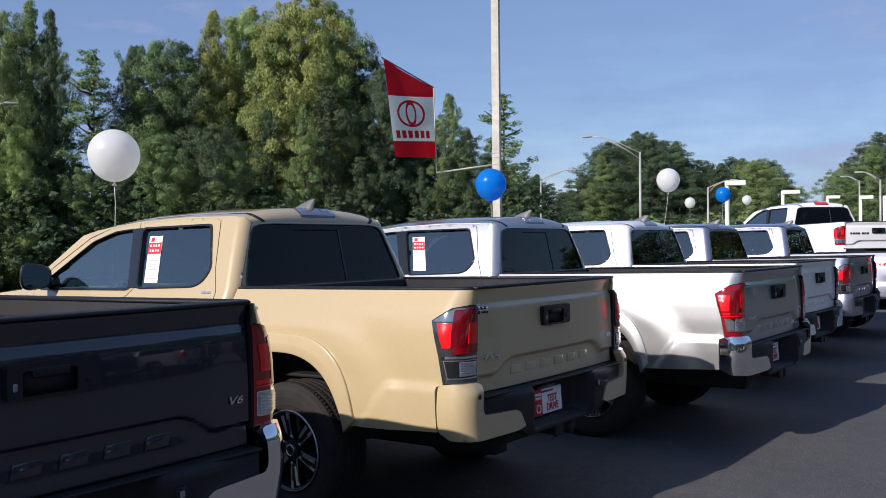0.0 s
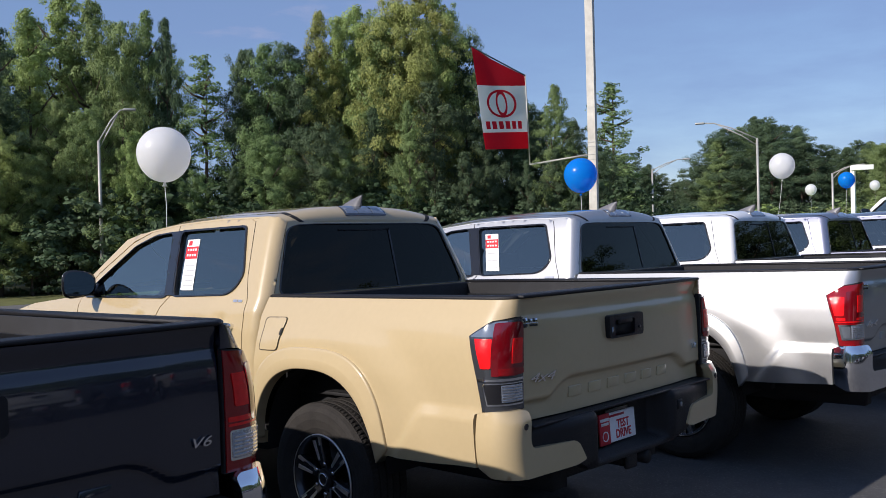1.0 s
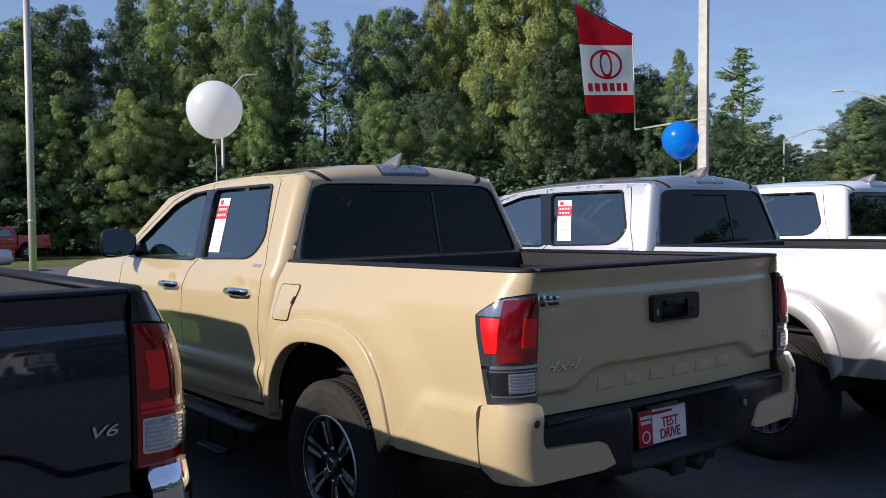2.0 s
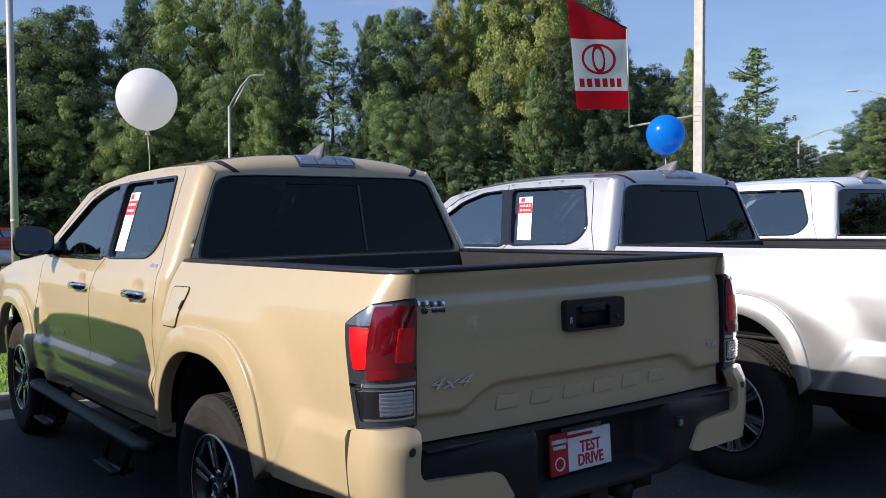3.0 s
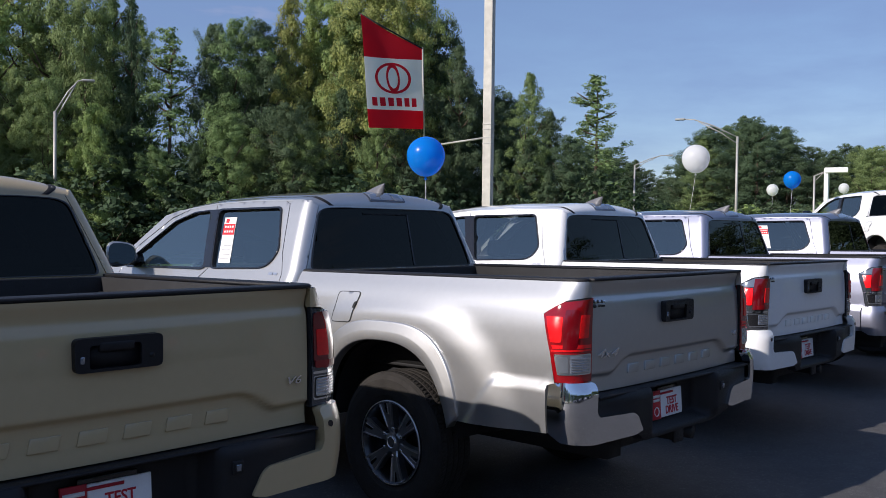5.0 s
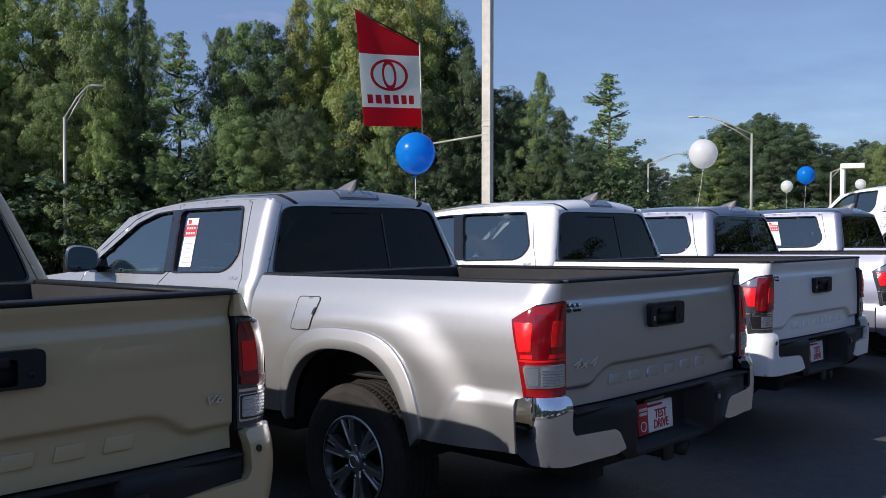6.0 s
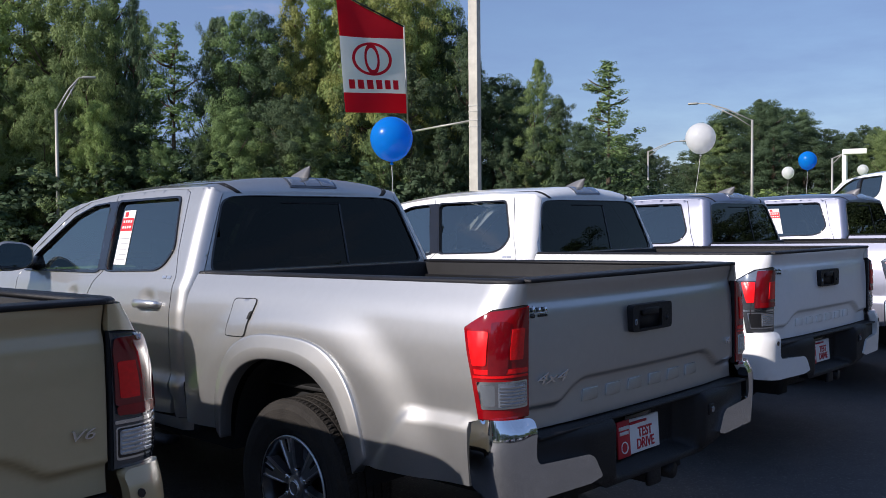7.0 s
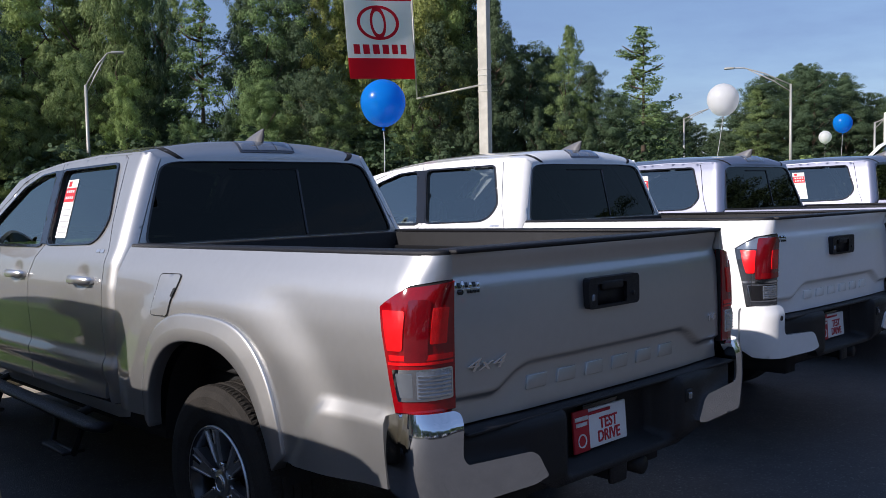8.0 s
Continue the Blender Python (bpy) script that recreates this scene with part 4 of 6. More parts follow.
    p("bulkhead", "bulk", lambda: k(block(-0.80, 0.80, hf - 0.62, hf - 0.52, 0.5, 1.2)), DARK)
    # arch liners
    for sx in (-1, 1):
        for hub, key in ((HUB_Y, "lr"), (hf, "lf")):
            def liner():
                pts = arch(hub, 0.476, 0.536, 0.405, 0.44, 40)
                vs = [(sx * x, y, z - RAKE * y) for y, z in pts for x in (0.60, 0.75, 0.872)]
                return vs, [(3 * i + k, 3 * i + k + 1, 3 * i + k + 4, 3 * i + k + 3) for i in range(len(pts) - 1) for k in (0, 1)]
            p("arch_liner", "%s%d" % (key, sx), liner, DARK, car, "black wheel arch liner")
    # wheels
    for side in (-1, 1):
        for yy in (HUB_Y, HUB_Y + BASE + ext):
            w = wheel_of(car, wheel, side)
            w.matrix_basis = pose(side * 0.795, yy, 0.382 - 0.008 * yy, 0, 0, 0)
    if sticker:
        def stick(s0, s1, z0, z1):
            ring = [(s0, z0), (s1, z0), (s1, z1), (s0, z1)]
            return lambda: panel(ring, [], lambda s, z, d: cab_point(s + (z - 1.32) * 0.36, z, -0.009 + d, -1, ext), 0.05, 0.001, True)
        st = p("window_sticker", "st0", stick(2.465, 2.608, 1.325, 1.635), STICKER_WHITE, car, "white and red price sticker on the window")
        def band(s0, s1, z0, z1, up):
            ring = [(s0, z0), (s1, z0), (s1, z1), (s0, z1)]
            return lambda: panel(ring, [], lambda s, z, d: cab_point(s + (z - 1.32) * 0.36, z, -0.009 + up + d, -1, ext), 0.05, 0.001, True)
        p("red_band", "st1", band(2.467, 2.606, 1.515, 1.590, 0.002), STICKER_RED, st)
        for j in range(4):
            for q, zz in enumerate((1.570, 1.537)):
                p("print_bar", "stw%d%d" % (j, q), band(2.482 + 0.029 * j, 2.499 + 0.029 * j, zz - 0.007, zz + 0.007, 0.004), STICKER_WHITE, st)
        p("print_mark", "stm", band(2.548, 2.585, 1.598, 1.626, 0.002), STICKER_RED, st)
        for j in range(5):
            p("print_bar", "stg%d" % j, band(2.480, 2.585 - 0.02 * (j % 2), 1.35 + 0.03 * j, 1.355 + 0.03 * j, 0.002), STICKER_GREY, st)
    return car


RIM = Matrix.Diagonal((1, 0.955, 0.955, 1))


def wheel_of(car, style, side):
    """A tyre with cut tread on an alloy rim; the outer face looks away from the truck."""
    w = new("wheel")
    w.parent = car
    def tyre():
        prof = [(0.220, 0.100), (0.256, 0.120), (0.30, 0.131), (0.340, 0.132), (0.362, 0.122), (0.374, 0.106)]
        treads = []
        for a, b in ((0.106, 0.066), (0.058, 0.022), (0.014, -0.014), (-0.022, -0.058), (-0.066, -0.106)):
            treads += [(0.379, a), (0.3815, (a + b) / 2), (0.379, b), (0.3715, b - 0.001), (0.3715, b - 0.006)]
        prof += treads[:-2] + [(r, -h) for r, h in prof[::-1]]
        v, f = lathe(prof, 288)
        # cross cuts in the tread
        k = len(prof)
        out = []
        for i, (x, y, z) in enumerate(v):
            r = math.hypot(y, z)
            turn = i // k
            cut = (turn + int((x + 0.15) / 0.030)) % 3 == 0
            if r > 0.3765 and cut:
                q = (0.3768 if abs(x) > 0.06 else 0.3785) / r
                y, z = y * q, z * q
            out.append((x * side, y, z))
        return out, (f if side > 0 else [q[::-1] for q in f])
    put("tyre", cached(("tyre", side), lambda: mesh_of("tyre", *tyre(), smooth=False)), RUBBER, w)
    def dish():
        v, f = lathe([(0.228, 0.118), (0.236, 0.112), (0.236, -0.1), (0.215, -0.1), (0.205, 0.02), (0.215, 0.105), (0.228, 0.118)], 60)
        back = lathe([(0.21, 0.012), (0.001, 0.02)], 40)
        v, f = join((v, f), back)
        return [(x * side, y, z) for x, y, z in v], (f if side > 0 else [q[::-1] for q in f])
    put("rim", cached(("rim", side), lambda: mesh_of("rim", *dish())), ALLOY_DARK, w, "", RIM)
    n = 6
    def bar(a0, rows, deep, twist=0.0):
        """A bevelled bar lying outward on the wheel's face: rows of radius, half width, height, sideways shift."""
        vs, fs = [], []
        for r, hw, h, off in rows:
            c, s = math.cos(a0 + twist * r), math.sin(a0 + twist * r)
            for q, hh in ((-1, h - 0.006), (-0.8, h), (0.8, h), (1, h - 0.006), (1.12, h - deep), (-1.12, h - deep)):
                u = off + q * hw
                vs.append((side * hh, r * c - u * s, r * s + u * c))
        for j in range(len(rows) - 1):
            for q in range(6):
                z = (q + 1) % 6
                fs.append((j * 6 + q, j * 6 + z, (j + 1) * 6 + z, (j + 1) * 6 + q))
        fs += [tuple(range(6))[::-1], tuple((len(rows) - 1) * 6 + q for q in range(6))]
        return vs, fs
    def spoke_part(name, key, i, mat, rows, deep=0.045, twist=0.0):
        put(name, cached((key, side, i), lambda: mesh_of(name, *bar(2 * math.pi * i / n + 0.3, rows, deep, twist), smooth=False)), mat, w, "", RIM)
    for i in range(n):
        if style == "split":
            # broad satin-dark spokes with bright machined edges and a notch towards the rim
            spoke_part("spoke", "sp", i, ALLOY_SATIN, [(0.040, 0.020, 0.088, 0), (0.075, 0.021, 0.096, 0), (0.13, 0.030, 0.102, 0), (0.19, 0.043, 0.107, 0), (0.230, 0.050, 0.110, 0)])
            for e in (-1, 1):
                spoke_part("machined_edge", "se%d" % e, i, ALLOY, [(0.085, 0.0030, 0.1005, e * 0.020), (0.13, 0.0040, 0.1070, e * 0.0275), (0.19, 0.0050, 0.1125, e * 0.040), (0.228, 0.0056, 0.1150, e * 0.0465)], 0.012)
            spoke_part("spoke_notch", "sn", i, BLACK_GLOSS, [(0.165, 0.007, 0.1062, 0), (0.200, 0.010, 0.1090, 0), (0.226, 0.011, 0.1108, 0)], 0.010)
            spoke_part("notch_edge", "sm", i, ALLOY, [(0.160, 0.0018, 0.1075, 0.009), (0.226, 0.0022, 0.1125, 0.014)], 0.010)
        else:
            # broad gloss black spokes, each with a wide machined facet and a thin bright edge
            spoke_part("spoke", "da", i, BLACK_GLOSS, [(0.040, 0.022, 0.086, 0), (0.10, 0.027, 0.098, 0), (0.17, 0.034, 0.105, 0), (0.230, 0.043, 0.109, 0)])
            spoke_part("machined_face", "dm", i, ALLOY, [(0.098, 0.0075, 0.1000, -0.012), (0.15, 0.0115, 0.1055, -0.015), (0.205, 0.0140, 0.1095, -0.020)], 0.006)
            spoke_part("machined_face", "dn", i, ALLOY, [(0.175, 0.0060, 0.1075, 0.021), (0.224, 0.0085, 0.1110, 0.028)], 0.006)
            spoke_part("machined_edge", "de", i, ALLOY, [(0.075, 0.0020, 0.0970, 0.019), (0.15, 0.0024, 0.1055, 0.027), (0.226, 0.0028, 0.1110, 0.038)], 0.008)
    ring = lathe([(0.229, 0.114), (0.2325, 0.1185), (0.2365, 0.1165), (0.2375, 0.110)], 60)
    put("rim_ring", cached(("rimring", side), lambda: mesh_of("rim_ring", [(x * side, y, z) for x, y, z in ring[0]], ring[1] if side > 0 else [q[::-1] for q in ring[1]])), ALLOY, w, "", RIM)
    def hubcap():
        v, f = lathe([(0.058, 0.07), (0.054, 0.098), (0.040, 0.102), (0.037, 0.107), (0.034, 0.108), (0.033, 0.104), (0.001, 0.105)], 28)
        return [(x * side, y, z) for x, y, z in v], f
    put("hub_cap", cached(("hubcap", side), lambda: mesh_of("hub_cap", *hubcap(), smooth=False)), ALLOY_DARK if style != "split" else ALLOY_SATIN, w, "", RIM)
    mark = lathe([(0.0275, 0.106), (0.029, 0.1095), (0.0325, 0.1095), (0.034, 0.106)], 28)
    put("cap_ring", cached(("capring", side), lambda: mesh_of("cap_ring", [(x * side, y, z) for x, y, z in mark[0]], mark[1])), CHROME, w, "", RIM)
    for i in range(6):
        a = 2 * math.pi * (i + 0.5) / 6
        def nut():
            v, f = lathe([(0.011, 0.075), (0.011, 0.097), (0.007, 0.100), (0.001, 0.100)], 6)
            return [(x * side, y + 0.078 * math.cos(a), z + 0.078 * math.sin(a)) for x, y, z in v], f
        put("wheel_nut", cached(("nut", side, i), lambda: mesh_of("wheel_nut", *nut())), CHROME, w, "", RIM)
    return w


TRUCKS = [
    pickup("charcoal black crew-cab pickup with chrome rear bumper", (-2.914, 0.046, 0.012), -0.3, PAINT_BLACK, 0.36, "chrome", "red"),
    pickup("tan crew-cab pickup with tan bumper ends and window sticker", (0, 0, 0), 0, PAINT_TAN, 0.0, "body", "smoked", "dark", True),
    pickup("silver long-bed pickup with chrome bumper and window sticker", (2.806, -0.407, 0.0), 0, PAINT_SILVER, 0.366, "chrome", "red", "split", True),
    pickup("white crew-cab pickup with white bumper ends", (5.539, -0.055, 0.0), -0.4, PAINT_WHITE, 0.05, "body", "smoked", "dark", False, True, True, "dealer"),
    pickup("lilac-silver crew-cab pickup with body-coloured bumper", (8.40, 0.08, 0.0), 0, PAINT_LILAC, 0.05, "body", "smoked", "dark", True, True, False),
    pickup("lilac-silver crew-cab pickup with red side decal", (11.25, -0.17, 0.03), 0, PAINT_LILAC, 0.05, "chrome", "red", "split", True, True, False),
]

# the row across the aisle, which shows in paint, glass and chrome
for i, (x, y, which) in enumerate(((-9.6, -11.2, 2), (-6.7, -11.5, 0), (-3.9, -11.1, 2), (-1.0, -11.4, 0), (1.9, -11.3, 3), (4.8, -11.5, 0), (7.7, -11.2, 2), (10.6, -11.4, 0))):
    tagged(copy_thing(TRUCKS[which], pose(x, y, 0, 0, 0, 180 + (i % 3 - 1) * 0.6)), group="pickups across the aisle")


# ---- ground ----
def smooth(a, b, v):
    t = np.clip((v - a) / (b - a), 0, 1)
    return t * t * (3 - 2 * t)


def height(x, y):
    """The lie of the land: a nearly level lot, a bank down to the road, a rise to the far right."""
    lot = -0.008 * np.clip(y, 0, 6) + 0.46 * smooth(13.2, 15.5, x) * smooth(60, 40, x) * smooth(9, 6, y)
    bank = -1.0 * smooth(6.0, 23.0, y)
    rise = 8.5 * smooth(75, 210, x)
    return lot + bank + rise


def sheet(name, xs, ys, up, mat, label, category, z=None):
    gx, gy = np.meshgrid(np.array(xs, float), np.array(ys, float))
    gz = height(gx, gy) + up if z is None else z(gx, gy)
    vs = np.stack([gx.ravel(), gy.ravel(), gz.ravel()], -1)
    nx = len(xs)
    fs = [(j * nx + i, j * nx + i + 1, (j + 1) * nx + i + 1, (j + 1) * nx + i) for j in range(len(ys) - 1) for i in range(nx - 1)]
    ob = put(name, mesh_of(name, vs.tolist(), fs), mat)
    return tagged(ob, label, category, "", "structure")


def asphalt(name, color, speck):
    m = material(name, color, 0.82, 0, 0, 0.35, 0.22, 0.55, 0.55, 140)
    n, l = m.node_tree.nodes, m.node_tree.links
    b = n["Principled BSDF"]
    base = b.inputs["Base Color"].links[0].from_socket
    co = n.new("ShaderNodeTexCoord")
    vor = n.new("ShaderNodeTexVoronoi")
    vor.inputs["Scale"].default_value = 130
    ramp = n.new("ShaderNodeMapRange")
    ramp.inputs["From Min"].default_value, ramp.inputs["From Max"].default_value = 0.75, 1.0
    mix = n.new("ShaderNodeMix")
    mix.data_type = "RGBA"
    mix.inputs["B"].default_value = (*speck, 1)
    l.new(co.outputs["Object"], vor.inputs["Vector"])
    l.new(vor.outputs["Color"], ramp.inputs["Value"])
    l.new(ramp.outputs["Result"], mix.inputs["Factor"])
    l.new(base, mix.inputs["A"])
    l.new(mix.outputs["Result"], b.inputs["Base Color"])
    return m


ASPHALT = asphalt("lot_asphalt", (0.070, 0.069, 0.070), (0.19, 0.185, 0.18))
ROAD = asphalt("road_asphalt", (0.115, 0.112, 0.108), (0.22, 0.21, 0.20))
CONCRETE = material("concrete", (0.40, 0.36, 0.29), 0.85, 0, 0, 0.3, 0.18, 1.5, 0.4, 90)
GRASS_SOIL = material("lawn_soil", (0.17, 0.26, 0.045), 0.9, 0, 0, 0.2, 0.35, 0.6, 0.5, 30)
FIELD = material("rough_grass", (0.12, 0.125, 0.045), 0.95, 0, 0, 0.2, 0.4, 0.15, 0.6, 8)
BLADE = material("grass_blade", (0.24, 0.38, 0.055), 0.7, 0, 0, 0.3, 0.3, 0.8)
LINE = material("road_paint", (0.55, 0.42, 0.10), 0.7, 0, 0, 0.3, 0.2, 3)

XS = sorted(set([-900, -500, -300, -200, -120] + list(range(-90, 13, 6)) + [12, 12.5, 13, 13.5, 14, 14.5, 15, 15.5, 16] + list(range(18, 90, 6)) + list(range(96, 260, 12)) + [320, 500, 900]))
YS = [-900, -400, -150, -60, -30, -10, 0, 3, 6, 8, 10, 12, 14, 16, 18, 20, 22, 24, 30, 40, 60, 90, 150, 300, 600, 900]
sheet("ground", XS, YS, -0.06, FIELD, "rough grassy ground reaching the horizon", "ground")
LOT_X = [x for x in XS if -60 <= x <= 60]
sheet("pavement", LOT_X, [-45, -30, -20, -10, -5, 0, 2, 4, 4.95], 0.0, ASPHALT, "dark asphalt of the sales lot", "asphalt lot")
sheet("trim", LOT_X, [4.95, 5.15, 5.36], 0.004, CONCRETE, "pale concrete gutter along the lot", "gutter")
sheet("road", [x for x in XS if -200 <= x <= 260], [24.0, 28, 31, 34, 38, 42], 0.02, ROAD, "grey asphalt road beyond the grass bank", "road")
for yy in (30.9, 31.25):
    sheet("road_line", [x for x in XS if -120 <= x <= 200], [yy, yy + 0.12], 0.03, LINE, "yellow centre line on the road", "road marking")
LAWN_X = [x for x in XS if -60 <= x <= 60]
sheet("lawn", LAWN_X, [5.52, 7, 9, 11, 13, 15, 17, 19, 21, 23, 23.8], 0.10, GRASS_SOIL, "bright green mown grass bank", "lawn")


def kerb_piece():
    prof = [(5.355, -0.05), (5.36, 0.07), (5.375, 0.098), (5.40, 0.106), (5.53, 0.106), (5.53, -0.05)]
    vs = [(x, y, z - 0.043) for x in (0.0, 2.985) for y, z in prof]
    k = len(prof)
    return vs, [(i, i + 1, k + i + 1, k + i) for i in range(k - 1)] + [tuple(range(k))[::-1], tuple(range(k, 2 * k))]


kerb_mesh = mesh_of("kerb_stone", *kerb_piece(), smooth=False)
kerb = new("kerb")
tagged(kerb, "pale concrete kerb along the lot's edge", "kerb", "", "structure")
for i in range(-6, 5):
    put("kerb_stone", kerb_mesh, CONCRETE, kerb, "", pose(3.0 * i, 0, 0))


def blades(count, x0, x1, y0, y1, up, tall, seed):
    rng = np.random.default_rng(seed)
    x, y = rng.uniform(x0, x1, count), rng.uniform(y0, y1, count)
    z = height(x, y) + up
    a = rng.uniform(0, 2 * np.pi, count)
    h = tall * rng.uniform(0.5, 1.2, count)
    lean = rng.normal(0, 0.35, (count, 2)) * h[:, None]
    w = 0.006 + 0.004 * rng.random(count)
    p0 = np.stack([x - w * np.cos(a), y - w * np.sin(a), z], -1)
    p1 = np.stack([x + w * np.cos(a), y + w * np.sin(a), z], -1)
    p2 = np.stack([x + lean[:, 0], y + lean[:, 1], z + h], -1)
    vs = np.stack([p0, p1, p2], 1).reshape(-1, 3)
    return vs, np.arange(count * 3).reshape(-1, 3)


def fast_mesh(name, vs, fs, smooth=False):
    """A mesh of many like polygons, all with the same number of corners."""
    me = bpy.data.meshes.new(name)
    n, k = fs.shape
    me.vertices.add(len(vs))
    me.vertices.foreach_set("co", np.ascontiguousarray(vs, np.float32).ravel())
    me.loops.add(n * k)
    me.loops.foreach_set("vertex_index", np.ascontiguousarray(fs, np.int32).ravel())
    me.polygons.add(n)
    me.polygons.foreach_set("loop_start", np.arange(0, n * k, k, dtype=np.int32))
    me.update(calc_edges=True)
    if smooth:
        me.shade_smooth()
    return me


tagged(put("grass", fast_mesh("grass", *blades(60000, -6, 5, 5.55, 12, 0.10, 0.024, 3)), BLADE), "short green grass blades of the mown bank", "grass", "", "stuff")

def add_bounce_wall():
    """A plain pale wall added unseen behind the lot to lighten the tailgates."""
    ob = put("wall_south", mesh_of("wall_south", *block(-45, 58, -30.4, -30.0, 0, 1.7, 0.02), smooth=False), material("bounce_wall_grey", (0.30, 0.31, 0.33), 0.85, 0, 0, 0.3, 0.08, 0.4))
    return tagged(ob, "plain pale wall added out of view to reflect light", "wall", "", "structure")


add_bounce_wall()

# ---- trees ----
BARK = material("bark", (0.10, 0.075, 0.055), 0.9, 0, 0, 0.2, 0.3, 2.0, 0.8, 14)


def leaf_material(name, color):
    m = bpy.data.materials.new(name)
    m.use_nodes = True
    n, l = m.node_tree.nodes, m.node_tree.links
    b = n["Principled BSDF"]
    b.inputs["Roughness"].default_value = 0.65
    b.inputs["Specular IOR Level"].default_value = 0.2
    geo, info, hsv = n.new("ShaderNodeNewGeometry"), n.new("ShaderNodeObjectInfo"), n.new("ShaderNodeHueSaturation")
    co, tex = n.new("ShaderNodeTexCoord"), n.new("ShaderNodeTexNoise")
    tex.inputs["Scale"].default_value = 0.35
    tex.inputs["Detail"].default_value = 2
    hue, val, add = n.new("ShaderNodeMapRange"), n.new("ShaderNodeMapRange"), n.new("ShaderNodeMath")
    hue.inputs["To Min"].default_value, hue.inputs["To Max"].default_value = 0.488, 0.512
    val.inputs["From Max"].default_value = 2.0
    val.inputs["To Min"].default_value, val.inputs["To Max"].default_value = 0.35, 1.65
    hsv.inputs["Color"].default_value = (*color, 1)
    l.new(co.outputs["Object"], tex.inputs["Vector"])
    l.new(tex.outputs["Fac"], add.inputs[0])
    l.new(geo.outputs["Random Per Island"], add.inputs[1])
    l.new(add.outputs[0], val.inputs["Value"])
    l.new(info.outputs["Random"], hue.inputs["Value"])
    l.new(hue.outputs["Result"], hsv.inputs["Hue"])
    l.new(val.outputs["Result"], hsv.inputs["Value"])
    l.new(hsv.outputs["Color"], b.inputs["Base Color"])
    trans, mix, out = n.new("ShaderNodeBsdfTranslucent"), n.new("ShaderNodeMixShader"), n["Material Output"]
    mix.inputs[0].default_value = 0.32
    l.new(hsv.outputs["Color"], trans.inputs["Color"])
    l.new(b.outputs[0], mix.inputs[1])
    l.new(trans.outputs[0], mix.inputs[2])
    l.new(mix.outputs[0], out.inputs["Surface"])
    return m


LEAF = [leaf_material("leaf_green", (0.195, 0.270, 0.105)), leaf_material("leaf_light_green", (0.270, 0.350, 0.120)), leaf_material("leaf_olive", (0.305, 0.325, 0.105)), leaf_material("leaf_dark_green", (0.094, 0.138, 0.072)), leaf_material("leaf_deep_green", (0.058, 0.096, 0.046))]


def crown_mesh(name, seed, kind, real, leaf, count, per):
    """A crown of flattish leaf tufts on boughs; real is the height in metres, leaf a leaf spray's length."""
    rng = np.random.default_rng(seed)
    reach = {"broad": 0.30, "tall": 0.20, "sparse": 0.12, "bush": 0.60}[kind]
    low = {"broad": 0.05, "tall": 0.05, "sparse": 0.24, "bush": 0.0}[kind]
    lumps = rng.uniform(0.28, 1.30, (13, 9))
    ps, ns = [], []
    for k in range(count):
        h = low + (0.985 - low) * ((k + rng.uniform(0, 1)) / count) ** 0.9
        a = rng.uniform(0, 2 * math.pi)
        full = reach * max(0.02, 1.0 - h) ** (0.42 if kind == "broad" else 0.50) * min(1.0, 0.5 + h / 0.35) * 1.25
        full *= lumps[int(h * 12.99), int((a / 2 / math.pi + h * 0.8) % 1.0 * 8.99)]
        at = full * rng.uniform(0.1, 1.0) ** 0.6
        c = np.array([at * math.cos(a), at * math.sin(a), h + 0.25 * at])
        r = (0.019 + 0.112 * full) * rng.uniform(0.5, 1.35)
        m = max(8, int(per * (r / 0.045) ** 1.5))
        d = rng.normal(0, 1, (m, 3))
        d /= np.linalg.norm(d, axis=1, keepdims=True)
        q = rng.uniform(0.15, 1.0, m) ** 0.45
        off = d * (q * r)[:, None] * np.array([1, 1, 0.62])
        off[:, 2] -= 0.10 * (off[:, 0] ** 2 + off[:, 1] ** 2) / max(r, 1e-3)
        ps.append(c + off)
        ns.append(d * np.array([1, 1, 1.1]) + 0.5 * np.array([math.cos(a), math.sin(a), 0.9]))
    p, nrm = np.concatenate(ps), np.concatenate(ns)
    ok = (p[:, 2] > 0.012) & (p[:, 2] < 1.03)
    p, nrm = p[ok] * real, nrm[ok]
    n = len(p)
    nrm = nrm + rng.normal(0, 0.42, (n, 3))
    nrm /= np.linalg.norm(nrm, axis=1, keepdims=True)
    t = np.cross(nrm, rng.normal(0, 1, (n, 3)))
    t /= np.linalg.norm(t, axis=1, keepdims=True)
    b = np.cross(nrm, t)
    s = (leaf * rng.uniform(0.5, 1.3, n))[:, None]
    q = np.stack([p - t * s * 0.5, p + b * s * 0.30 + nrm * s * 0.06, p + t * s * 0.5, p - b * s * 0.30 + nrm * s * 0.06], 1).reshape(-1, 3)
    q[:, 2] = np.maximum(q[:, 2], 0.02)
    return fast_mesh(name, q, np.arange(n * 4).reshape(-1, 4))


